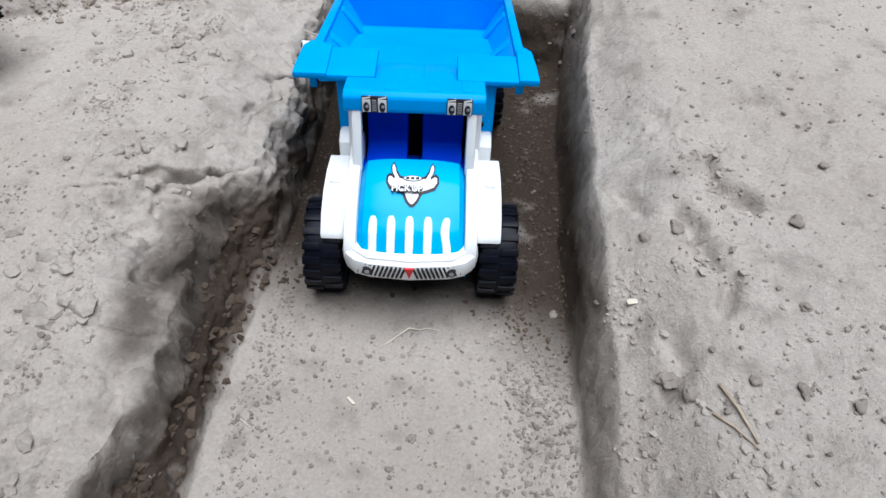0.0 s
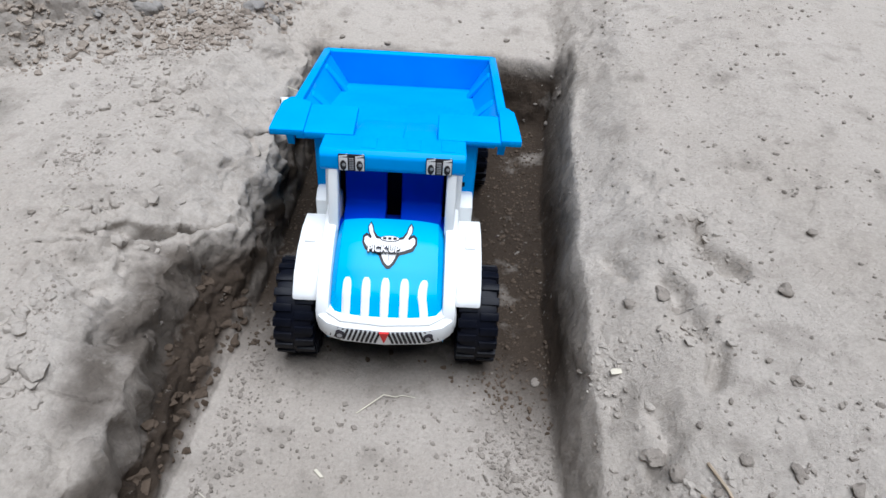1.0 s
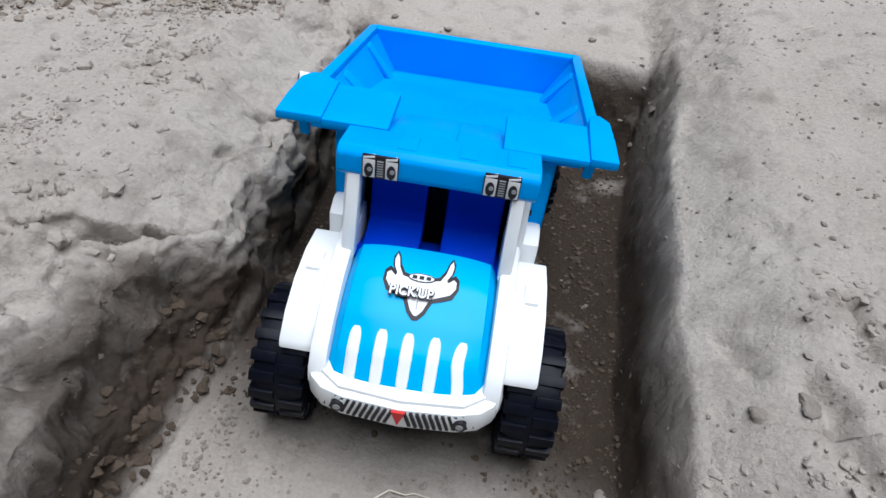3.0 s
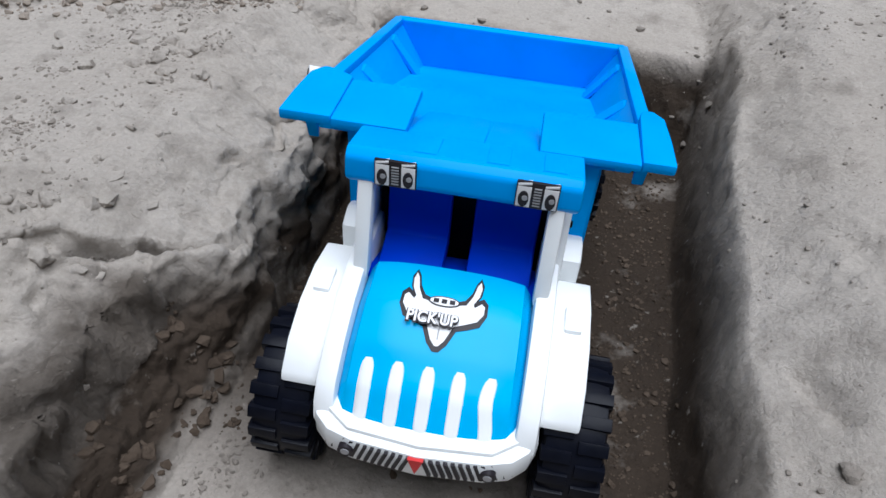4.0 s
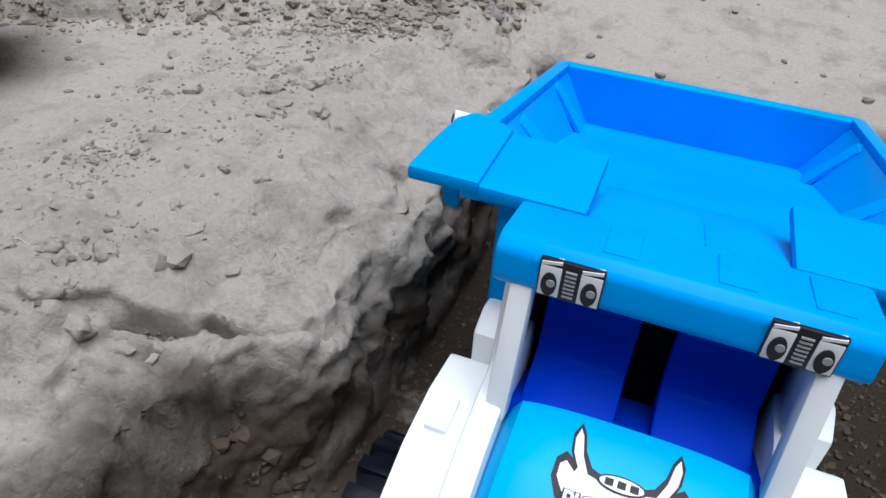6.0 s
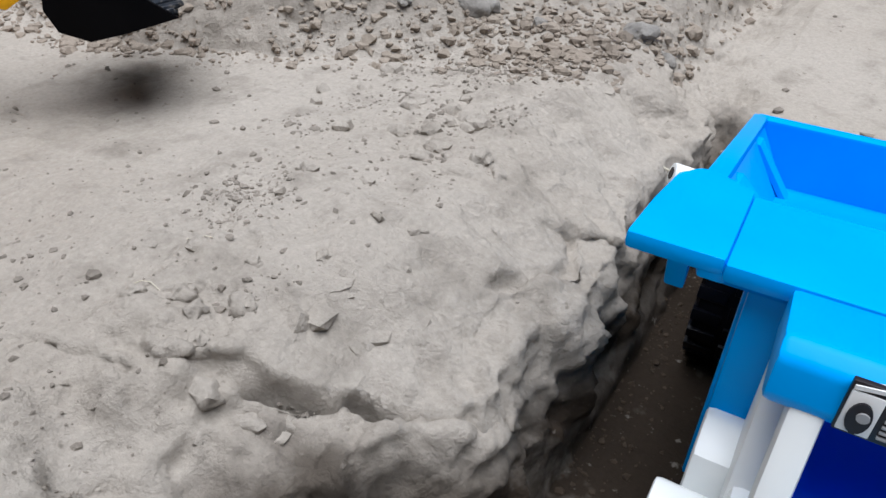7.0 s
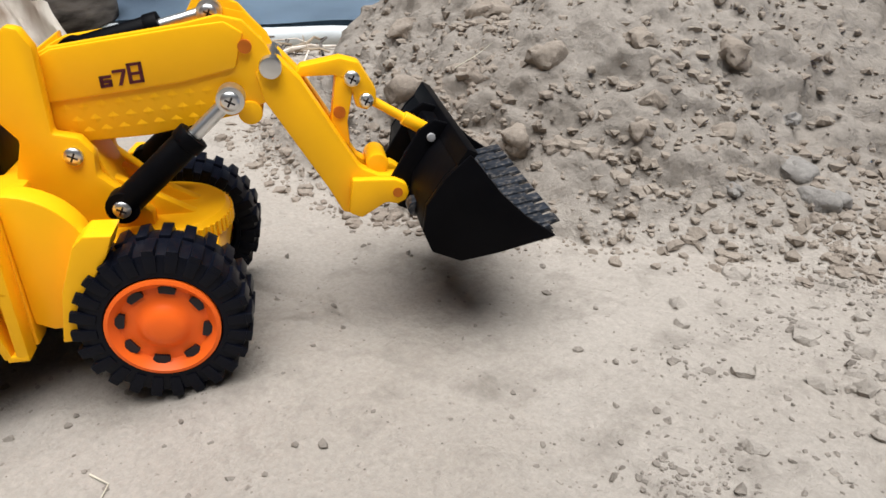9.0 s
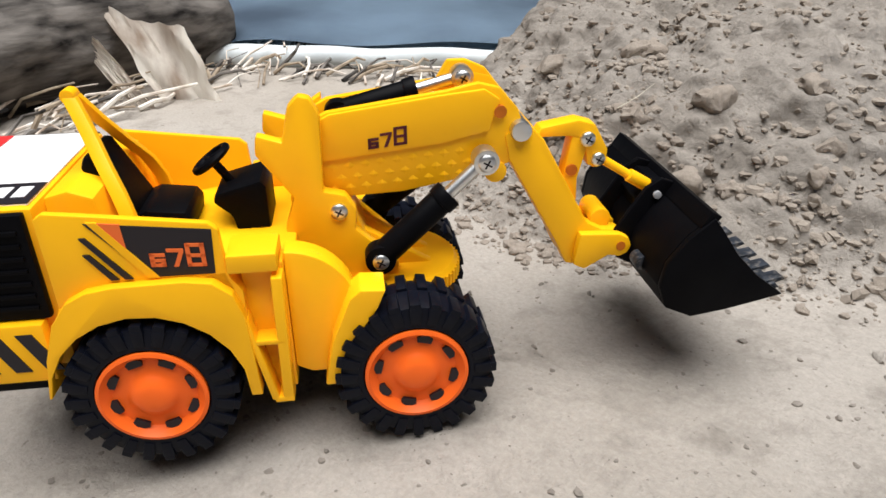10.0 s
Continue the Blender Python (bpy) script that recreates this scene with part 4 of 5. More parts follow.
    ring = lathe([(7.2 + 1.5 * math.cos(a), 1.5 * math.sin(a)) for a in np.linspace(0, 2 * math.pi, 9)], 30)
    for k in range(3):
        a = 2 * math.pi * k / 3
        rod((0, 0, 0), (7 * math.cos(a), 0, 7 * math.sin(a)), 1.1, 8, None, ring)
    bmesh.ops.transform(ring, matrix=pose(-0.0285, 0, 0.1008, 0, 0, 0) @ pose(0, 0, 0, 0, -35, 0) @ pose(0, 0, 0, 90, 0, 0), verts=ring.verts)
    part("steering_wheel", ring, BLACK, console, "black steering wheel")
    bars = bmesh.new()
    for s in (-1, 1):
        path = [(-72.5, s * 1.5, 127), (-67.7, s * 6.5, 117), (-61.8, s * 14.5, 105), (-57, s * 20.5, 96), (-54, s * 24, 87), (-52, s * 26, 74)]
        own = bmesh.new()
        rings = []
        for i, (x, y, z) in enumerate(path):
            rings.append([own.verts.new((0.001 * (x + dx), 0.001 * (y + dy), 0.001 * z)) for dx, dy in ((-2.6, -1.8), (2.6, -1.8), (2.6, 1.8), (-2.6, 1.8))])
        for a, b in zip(rings, rings[1:]):
            for i in range(4):
                own.faces.new((a[i], a[(i + 1) % 4], b[(i + 1) % 4], b[i]))
        own.faces.new(rings[0])
        own.faces.new(rings[-1])
        bmesh.ops.recalc_face_normals(own, faces=own.faces)
        merged(bars, soften(own, 0.0008))
    rod((-72.8, -3.2, 127), (-72.8, 3.2, 127), 2.7, 14, None, bars, 0.6)
    part("roll_bar", bars, YELLOW, top, "yellow slanted roll bar")

    # turntable and tower
    disc = bmesh.new()
    lathe([(0, 47), (27, 47), (27.5, 53), (26, 55), (0, 55.5)], 48, disc)
    bmesh.ops.rotate(disc, cent=(0, 0, 0), matrix=Matrix.Rotation(radians(90), 3, "X"), verts=disc.verts)
    bmesh.ops.translate(disc, verts=disc.verts, vec=(0.038, 0, 0))
    table = part("turntable", disc, YELLOW, top, "yellow toothed turntable")
    cog = finish(rod((0, 0, 47.5), (0, 0, 53), 0.9, 6), "cog", YELLOW)
    for k in range(60):
        a = 2 * math.pi * k / 60
        ob = new("cog", cog)
        ob.parent = table
        ob.matrix_basis = pose(0.038 + 0.0276 * math.cos(a), 0.0276 * math.sin(a), 0)
    tower = [(-3, 57), (-2, 78), (2, 90), (-10, 107), (-9, 114.5), (0, 111.5), (3, 124), (7, 128), (11, 127), (14, 121), (13, 92), (21, 90), (25, 84), (24, 76), (40, 60), (40, 54), (20, 52)]
    for s in (-1, 1):
        line = tower if s < 0 else [p for p in tower if p[1] < 122]
        part("tower_plate", prism(line, s * 11, s * 17.5, "y", 0.0016), YELLOW, top, "yellow boom tower plate")
        part("tower_web", prism([(24, 54), (24, 74), (52, 56), (56, 54)], s * 4, s * 9, "y", 0.001), YELLOW, top)
        screw(top, 18.2, s * 18.3, 83.8) if s < 0 else None
    part("tower_core", prism([(0, 54), (2, 86), (22, 86), (34, 54)], -11, 11, "y", 0.0015), YELLOW, top)

    # boom
    boom_line = [(9, 92), (9, 116), (16, 119.5), (60, 125.5), (72, 128), (80, 126), (87, 118), (91, 108), (86, 97), (74, 92.5), (43, 87), (16, 86)]
    boom = part("boom", prism(boom_line, -10, -6, "y", 0.0012), YELLOW, top, "yellow boom with raised diamond pattern")
    band = [(12, 101), (12, 116.5), (17, 119), (60, 124.6), (74, 126), (80, 122), (76, 110), (58, 106)]
    part("boom_band", prism(band, -11.4, -9, "y", 0.001), YELLOW, boom)
    part("boom_far_plate", prism(boom_line, 9, 13.5, "y", 0.0012), YELLOW, boom)
    part("boom_web", prism([(10, 88), (10, 104), (60, 110), (76, 122), (85, 117), (89, 108), (84, 98), (72, 94), (43, 89)], -7, 10, "y", 0.001), YELLOW, boom)
    for s in (-1, 1):
        dia = bmesh.new()
        for i in range(9):
            for j in range(3):
                x, z = 17 + 6 * i + 3 * (j % 2), 89.6 + 4.4 * j + 0.5 * i
                own = bmesh.new()
                side = -0.0099 if s < 0 else 0.0134
                ring = [own.verts.new((0.001 * (x + dx), side, 0.001 * (z + dz))) for dx, dz in ((-2.8, 0), (0, -2.3), (2.8, 0), (0, 2.3))]
                tip = own.verts.new((0.001 * x, side + s * 0.0004, 0.001 * z))
                for k in range(4):
                    own.faces.new((ring[k], ring[(k + 1) % 4], tip))
                merged(dia, own)
        tagged(part("diamond_relief", dia, YELLOW, boom, "", 0), kind="stuff")
    block_number(boom, "boom_number", PRINT_MAROON, 30.5, 105.4, 4.0, -11.8, 0.1, "dark maroon squared number print")
    part("boom_horn", prism([(56, 118), (59, 126), (63, 132.5), (70, 132.5), (78, 129), (85, 120), (80, 114)], 9.5, 12.8, "y", 0.0012), YELLOW, boom, "yellow ram bracket")
    piston(boom, (20, 5, 115), (68, 6, 127), 4.6, 0.64)
    screw(boom, 68, 1.6, 127, 3.0)
    part("pivot_cap", rod((88, -14, 110), (88, 14.5, 110), 4.0, 20, bevel=0.8), CHROME, boom, "chrome pivot cap")
    part("pivot_hole", rod((80, -11.9, 117.4), (80, -9, 117.4), 2.4, 16), HOLE, boom, "open screw hole")
    part("lower_boss", rod((79, -11.2, 93.5), (79, 11, 93.5), 4.4, 20, bevel=0.6), YELLOW, boom)
    for s in (-1, 1):
        piston(top, (32.5, s * 23.5, 66.5), (73.5, s * 17, 101), 5.2, 0.66)
        if s < 0:
            screw(top, 32.5, -28, 66.5, 3.1)
            screw(top, 73.5, -21.5, 101, 3.4)

    # dipper and linkage
    dip = [(84, 98), (82, 108), (90, 114), (98, 105), (107.5, 88), (118, 69), (125, 65.5), (132, 65), (135.5, 62.5), (136, 58), (133, 55), (128, 55.5), (117, 49), (110, 50.5), (105, 61)]
    dipper = part("dipper", prism(dip, -11, -3, "y", 0.0018), YELLOW, top, "yellow dipper arm")
    part("dipper_cheek", prism(dip, 3, 11, "y", 0.0018), YELLOW, dipper)
    part("dipper_web", prism([(86, 99), (90, 111), (100, 98), (112, 74), (108, 66)], -4, 4, "y", 0.001), YELLOW, dipper)
    part("dipper_eye", prism([(114, 66), (124, 65.5), (131, 65), (135, 63), (136.4, 59.4), (135, 56), (131.5, 54.4), (127, 55.5), (117, 49.5), (112, 52)], -15.6, -10.8, "y", 0.0014), YELLOW, dipper)
    part("pin_hole", rod((131.6, -15.9, 59.6), (131.6, -12, 59.6), 2.0, 14), HOLE, dipper)
    part("bucket_boss", rod((125, -7, 68.5), (125, 9, 68.5), 4.4, 18, bevel=0.8), YELLOW, dipper)
    part("link_arm", prism([(96, 104), (98, 108), (113, 110.5), (120, 108.5), (126, 98), (126, 93), (122, 90), (118, 91.5), (116, 102), (110, 104)], -4.5, 4.5, "y", 0.0012), YELLOW, dipper, "yellow bell crank link")
    part("link_leg", prism([(111, 105), (119, 105), (114.5, 86), (115, 76), (109, 78), (108, 86)], -4.2, 4.2, "y", 0.0012), YELLOW, dipper)
    part("link_rod", rod((123, -1.5, 94), (143, -4, 82), 1.9, 12), YELLOW, dipper)
    part("link_tip", rod((136, -4, 86.3), (145, -4, 81), 2.8, 14, bevel=0.6), YELLOW, dipper)
    screw(dipper, 117, -5.4, 102.8, 3.0)
    screw(dipper, 122, -5.4, 94.2, 2.8)
    part("link_boss", rod((111.5, -5, 90), (111.5, 5, 90), 2.4, 16), HOLE, dipper)

    # bucket
    shell = [(154, 84), (145, 76), (138, 66), (136.5, 56), (140, 47), (151, 42), (165, 44), (188, 49)]
    inner = [(185, 51), (165, 46.6), (152, 45), (143, 49.5), (139.5, 56.5), (141, 65), (147, 74), (156, 82)]
    bucket = part("bucket", prism(shell + inner, -42, 49, "y", 0.0006), BLACK, top, "black bucket shell")
    for y0, y1 in ((-45, -42), (49, 52)):
        part("bucket_cheek", prism(shell + [(176, 58), (166, 68), (158, 79)], y0, y1, "y", 0.0008), BLACK, bucket)
    for y0, y1 in ((-12, -9.5), (12, 14.5)):
        lug = [(128, 62), (141, 83), (147, 87), (153, 85), (146, 74), (139, 60), (140, 48), (132, 52)]
        part("bucket_lug", prism(lug, y0, y1, "y", 0.0008), BLACK, bucket)
    part("lug_web", prism([(140, 76), (146, 84), (152, 83), (142, 68)], -9.5, 12, "y", 0.0008), BLACK, bucket)
    part("top_flange", prism([(149, 80), (153, 86), (157, 84), (153, 79)], -44, 51, "y", 0.0006), BLACK, bucket)
    part("pin_sleeve", rod((137, -27, 57), (137, -20, 57), 3.2, 16, bevel=0.5), SCUFF, bucket, "dusty hollow pin")
    part("lug_pin", rod((145.7, -13.4, 80.3), (145.7, -9, 80.3), 1.7, 12, bevel=0.4), PRINT_GREY, bucket)
    for k in range(9):
        y = -37.5 + 10.2 * k
        tooth = prism([(177, 48.2), (177, 52.0), (189.5, 54.4), (191, 53)], y - 3.0, y + 3.0, "y", 0.0006)
        part("tooth", tooth, SCUFF, bucket, "scuffed bucket tooth")
    part("cutting_edge", prism([(160, 46.4), (160, 48.0), (186, 52.6), (188, 50.4)], -41.9, 48.9, "y", 0.0004), SCUFF, bucket)

    # wheels
    for x, spin in ((43, 0), (-52, 14)):
        part("axle", rod((x, -40, 30), (x, 40, 30), 4), BLACK, top)
        for s in (-1, 1):
            m = pose(x * 0.001, s * 0.0385, 0.03, 0, 0, 180 if s > 0 else 0) @ pose(0, 0, 0, 0, spin, 0)
            wheel(top, 30.3, 22, 24, 18.6, m, ORANGE, "bright orange rim")
    return top


loader_pose = pose(-0.4816, 0.3695, 0.171, 0, -0.6, 52.5)
loader(loader_pose)


# ---- clods, stones and litter ----
def rock_shapes(count, seed, rough=0.3, fine=2):
    """Small lumpy solids on a unit ball, as arrays of points; all share the same faces."""
    bm = bmesh.new()
    bmesh.ops.create_icosphere(bm, subdivisions=fine, radius=1.0)
    base = np.array([v.co[:] for v in bm.verts])
    tris = np.array([[v.index for v in f.verts] for f in bm.faces])
    bm.free()
    out = []
    for k in range(count):
        p = base + 9.7 * (k + seed)
        r = 1 + rough * fnoise(p[:, 0], p[:, 1], p[:, 2], 1.1, seed, 2) + 0.5 * rough * fnoise(p[:, 0], p[:, 1], p[:, 2], 0.45, seed + 5, fine)
        out.append(base * r[:, None])
    return out, tris


ROCKS, ROCK_TRIS = rock_shapes(8, 3, 0.75)
CLODS, CLOD_TRIS = rock_shapes(8, 23, 0.7, 3)
rng = np.random.default_rng(7)


def coarse_shapes():
    bm = bmesh.new()
    bmesh.ops.create_icosphere(bm, subdivisions=1, radius=1.0)
    base = np.array([v.co[:] for v in bm.verts])
    tris = np.array([[v.index for v in f.verts] for f in bm.faces])
    bm.free()
    return [base * (1 + 0.3 * rng.standard_normal(len(base)).clip(-1.5, 1.5))[:, None] for _ in range(8)], tris


CRUMBS, CRUMB_TRIS = coarse_shapes()


def scatter(name, xs, ys, sizes, mat, label, category, shapes=CRUMBS, tris=CRUMB_TRIS, sink=0.25):
    """Many loose crumbs as one object lying on the ground."""
    zs, left, right, heap, wall, tail = ground_points(xs, ys)
    zs = zs + relief(xs, ys, zs, left, right, heap, wall, tail)
    V, F, at = [], [], 0
    for x, y, z, s in zip(xs, ys, zs, sizes):
        p = shapes[rng.integers(len(shapes))] * s * np.array([rng.uniform(0.75, 1.3), rng.uniform(0.75, 1.3), rng.uniform(0.55, 0.95)])
        a = rng.uniform(0, 6.28)
        c, d = math.cos(a), math.sin(a)
        V.append(np.stack([p[:, 0] * c - p[:, 1] * d + x, p[:, 0] * d + p[:, 1] * c + y, p[:, 2] + z + s * sink], -1))
        F.append(tris + at)
        at += len(p)
    me = mesh_from(name, np.concatenate(V), np.concatenate(F), mat)
    me.set_sharp_from_angle(angle=radians(34))
    return tagged(new(name, me), label, category, kind="stuff")


def spread(n, x0, x1, y0, y1, weight, small, big, power=2.6):
    xs, ys = rng.uniform(x0, x1, n), rng.uniform(y0, y1, n)
    keep = rng.uniform(0, 1, n) < weight(xs, ys)
    xs, ys = xs[keep], ys[keep]
    sizes = small + (big - small) * rng.uniform(0, 1, len(xs)) ** power
    return xs, ys, sizes


def clump(x, y, size, seed):
    return ease(-0.05, 0.45, fnoise(x, y, 0 * x, size, seed, 2))


def not_wall(x, y):
    _, _, _, _, wall, _ = shape(x, y)
    return wall < 0.3


heap_w = lambda x, y: (0.3 + 0.7 * ease(0.11, 0.02, y - np.interp(x, HEAP_X, HEAP_Y))) * np.clip(ease(-0.035, 0.02, y - np.interp(x, HEAP_X, HEAP_Y)) * (0.35 + 0.65 * clump(x, y, 0.06, 401)), 0, 1) * ease(-0.72, -0.6, x) * ease(-0.155, -0.18, x)
scatter("heap_crumbs", *spread(52000, -0.72, -0.15, 0.5, 0.95, heap_w, 0.0008, 0.0042, 4.0), HEAPCLOD, "loose crumbs of dry soil over the heap", "soil crumbs", sink=0.1)
lumpy = lambda x, y: heap_w(x, y) * (0.2 + 0.8 * clump(x, y, 0.05, 611))
scatter("heap_lumps", *spread(1800, -0.72, -0.15, 0.5, 0.95, lumpy, 0.0016, 0.0056, 3.2), HEAPCLOD, "half-buried lumps of pale soil in the heap", "soil lumps", ROCKS, ROCK_TRIS, -0.15)
bank_w = lambda x, y: np.clip(0.10 + 0.9 * clump(x, y, 0.05, 431) * ease(-0.33, -0.2, x), 0, 1) * (slump_reach(x, y) > 1.1) * (x < np.interp(y, EDGE_Y, EDGE_X) - 0.004)
scatter("bank_crumbs", *spread(14000, -0.62, -0.13, 0.12, 0.62, bank_w, 0.0004, 0.0021, 5.0), CLOD, "small soil crumbs on the trodden bank", "soil crumbs", sink=0.05)
lump_w = lambda x, y: np.clip(0.03 + 1.1 * clump(x, y, 0.045, 521) ** 2 * ease(-0.27, -0.19, x), 0, 1) * (slump_reach(x, y) > 1.15) * (x < np.interp(y, EDGE_Y, EDGE_X) + 0.004)
scatter("bank_lumps", *spread(5200, -0.3, -0.12, 0.12, 0.66, lump_w, 0.001, 0.0058, 3.2), SOIL, "half-buried lumps of pale soil along the bank edge", "soil lumps", ROCKS, ROCK_TRIS, -0.15)
ridge_w = lambda x, y: np.clip(1.1 * clump(x, y, 0.04, 541) * ease(0.2, 0.15, x) * ease(0.46, 0.4, y), 0, 1)
scatter("right_lumps", *spread(2600, 0.1, 0.22, 0.12, 0.5, ridge_w, 0.001, 0.0034, 3.2), SOIL, "half-buried lumps of pale soil by the trench", "soil lumps", sink=-0.1)
floor_w = lambda x, y: np.clip(0.12 + ease(0.03, 0.06, x + 0.012 * vnoise(x, y, 0 * x, 0.04, 3)) * 0.85 + 0.5 * ease(-0.09, -0.115, x), 0, 1)
scatter("trench_crumbs", *spread(20000, -0.125, 0.09, 0.1, 0.66, lambda x, y: floor_w(x, y) * (y < 0.36 - 0.6 * np.clip(x, 0, 0.1)), 0.0005, 0.0019, 3.0), CLOD, "fine soil crumbs on the trench floor", "soil crumbs")
# Darker copy of the floor crumbs, to match the shade painted there
scatter("shaded_crumbs", *spread(9000, -0.125, 0.09, 0.28, 0.66, lambda x, y: floor_w(x, y) * (y > 0.36 - 0.6 * np.clip(x, 0, 0.1)), 0.0004, 0.0018, 3.4), DUGSHADECLOD, "damp brown crumbs beside the toy truck", "soil crumbs")
right_w = lambda x, y: np.clip(0.10 + 0.9 * clump(x, y, 0.045, 461) * ease(0.42, 0.3, y) + 0.4 * clump(x, y, 0.03, 471), 0, 1)
scatter("far_bank_crumbs", *spread(12000, 0.1, 0.42, 0.1, 0.9, right_w, 0.0004, 0.0021, 5.0), CLOD, "scattered soil crumbs on the smooth bank", "soil crumbs", sink=0.05)
fine_w = lambda x, y: np.clip(0.06 + clump(x, y, 0.04, 631) ** 2, 0, 1) * (slump_reach(x, y) > 1.1) * ease(-0.32, -0.22, x) * (x < np.interp(y, EDGE_Y, EDGE_X) + 0.01)
scatter("fine_crumbs", *spread(20000, -0.32, -0.12, 0.14, 0.64, fine_w, 0.0003, 0.0013, 2.5), CLOD, "fine crumbs of pale soil along the bank edge", "soil crumbs", sink=0.05)
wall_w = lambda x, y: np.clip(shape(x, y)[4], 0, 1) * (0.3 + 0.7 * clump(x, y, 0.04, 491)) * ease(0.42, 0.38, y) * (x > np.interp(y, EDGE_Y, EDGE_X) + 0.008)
scatter("wall_crumbs", *spread(15000, -0.2, -0.1, 0.1, 0.66, wall_w, 0.0005, 0.0044, 4.0), DUGSHADECLOD, "brown crumbs and lumps on the trench wall", "soil crumbs")
back_w = lambda x, y: np.clip(0.1 + 0.6 * ease(0.72, 0.68, y), 0, 1)
scatter("ramp_crumbs", *spread(900, -0.13, 0.12, 0.66, 1.1, back_w, 0.0006, 0.0036, 3.0), CLOD, "soil crumbs at the trench end", "soil crumbs")


def stone(x, y, size, flat, mat, label, name="soil_clod", lift=0.05):
    k = int(rng.integers(len(CLODS)))
    p = CLODS[k] * size * 0.72 * np.array([rng.uniform(0.9, 1.25), rng.uniform(0.8, 1.1), flat])
    me = mesh_from(name, p, CLOD_TRIS, mat)
    me.set_sharp_from_angle(angle=radians(50))
    ob = new(name, me)
    xs, ys = np.array([x]), np.array([y])
    z, *w = ground_points(xs, ys)
    z = float((z + relief(xs, ys, z, *w))[0])
    ob.matrix_world = pose(x, y, z + size * flat * lift, rng.uniform(-14, 14), rng.uniform(-14, 14), rng.uniform(0, 360))
    return tagged(ob, label, "soil clod" if name == "soil_clod" else "stone", "clods on the soil")


for x, y, s in ((-0.193, 0.516, 0.011), (-0.212, 0.504, 0.009), (-0.187, 0.462, 0.006), (-0.199, 0.456, 0.004), (-0.155, 0.527, 0.006), (-0.159, 0.449, 0.005), (-0.182, 0.386, 0.009), (-0.21, 0.378, 0.007), (-0.205, 0.40, 0.008), (-0.196, 0.392, 0.006), (-0.215, 0.415, 0.005), (-0.172, 0.345, 0.008), (-0.16, 0.31, 0.006), (-0.235, 0.571, 0.006), (-0.152, 0.488, 0.005)):
    stone(x, y, s * 0.7, 0.75, SOIL, "crumbly lump of dry soil on the bank edge")
for x, y, s in ((-0.188, 0.379, 0.013), (-0.199, 0.377, 0.011), (-0.18, 0.388, 0.008), (-0.207, 0.384, 0.009), (-0.194, 0.37, 0.008), (-0.214, 0.39, 0.008), (-0.224, 0.392, 0.01), (-0.232, 0.384, 0.008), (-0.169, 0.398, 0.007), (-0.2, 0.43, 0.007), (-0.181, 0.447, 0.006), (-0.16, 0.478, 0.008), (-0.168, 0.506, 0.008), (-0.206, 0.512, 0.007), (-0.183, 0.513, 0.009)):
    stone(x, y, s * 0.62, 0.75, SOIL, "crumbly lump of dry soil on the bank edge", lift=-0.1)
for x, y, s in ((-0.491, 0.528, 0.008), (-0.482, 0.52, 0.006), (-0.476, 0.533, 0.005), (-0.47, 0.545, 0.006), (-0.424, 0.592, 0.013), (-0.4, 0.6, 0.01), (-0.434, 0.632, 0.015), (-0.363, 0.621, 0.009), (-0.523, 0.604, 0.016), (-0.474, 0.612, 0.013), (-0.39, 0.66, 0.014), (-0.33, 0.65, 0.008), (-0.346, 0.689, 0.012), (-0.56, 0.64, 0.014), (-0.5, 0.66, 0.016)):
    stone(x, y, s, 0.75, HEAPCLOD, "rough lump of soil in the heap")
for x, y, s in ((-0.292, 0.661, 0.011), (-0.278, 0.65, 0.009), (-0.313, 0.629, 0.007), (-0.269, 0.655, 0.007), (-0.19, 0.69, 0.011), (-0.178, 0.7, 0.008), (-0.24, 0.66, 0.006), (-0.31, 0.69, 0.008), (-0.22, 0.72, 0.008)):
    stone(x, y, s, 0.7, STONE, "grey rounded stone at the foot of the heap", "stone")
for x, y, s in ((0.211, 0.352, 0.006), (0.152, 0.35, 0.005), (0.145, 0.36, 0.006), (0.128, 0.355, 0.005), (0.132, 0.262, 0.009), (0.14, 0.25, 0.007), (0.2, 0.289, 0.005), (0.17, 0.25, 0.005), (0.19, 0.24, 0.006), (0.21, 0.23, 0.005), (0.155, 0.235, 0.004), (-0.012, 0.245, 0.005), (0.07, 0.31, 0.003), (0.08, 0.35, 0.004), (0.165, 0.42, 0.004), (0.24, 0.4, 0.004)):
    stone(x, y, s, 0.6, CLOD, "small clod of soil on the smooth ground")


def twig(name, pts, r, mat, label):
    """Thin stick laid on the ground through x, y points in metres with a lift in millimetres."""
    path = []
    for x, y, up in pts:
        xs, ys = np.array([x]), np.array([y])
        z, *w = ground_points(xs, ys)
        path.append((x * 1000, y * 1000, float((z + relief(xs, ys, z, *w))[0]) * 1000 + r * 0.6 + up))
    ob = new(name, finish(strip(path, r), name, mat))
    return tagged(ob, label, "twig")


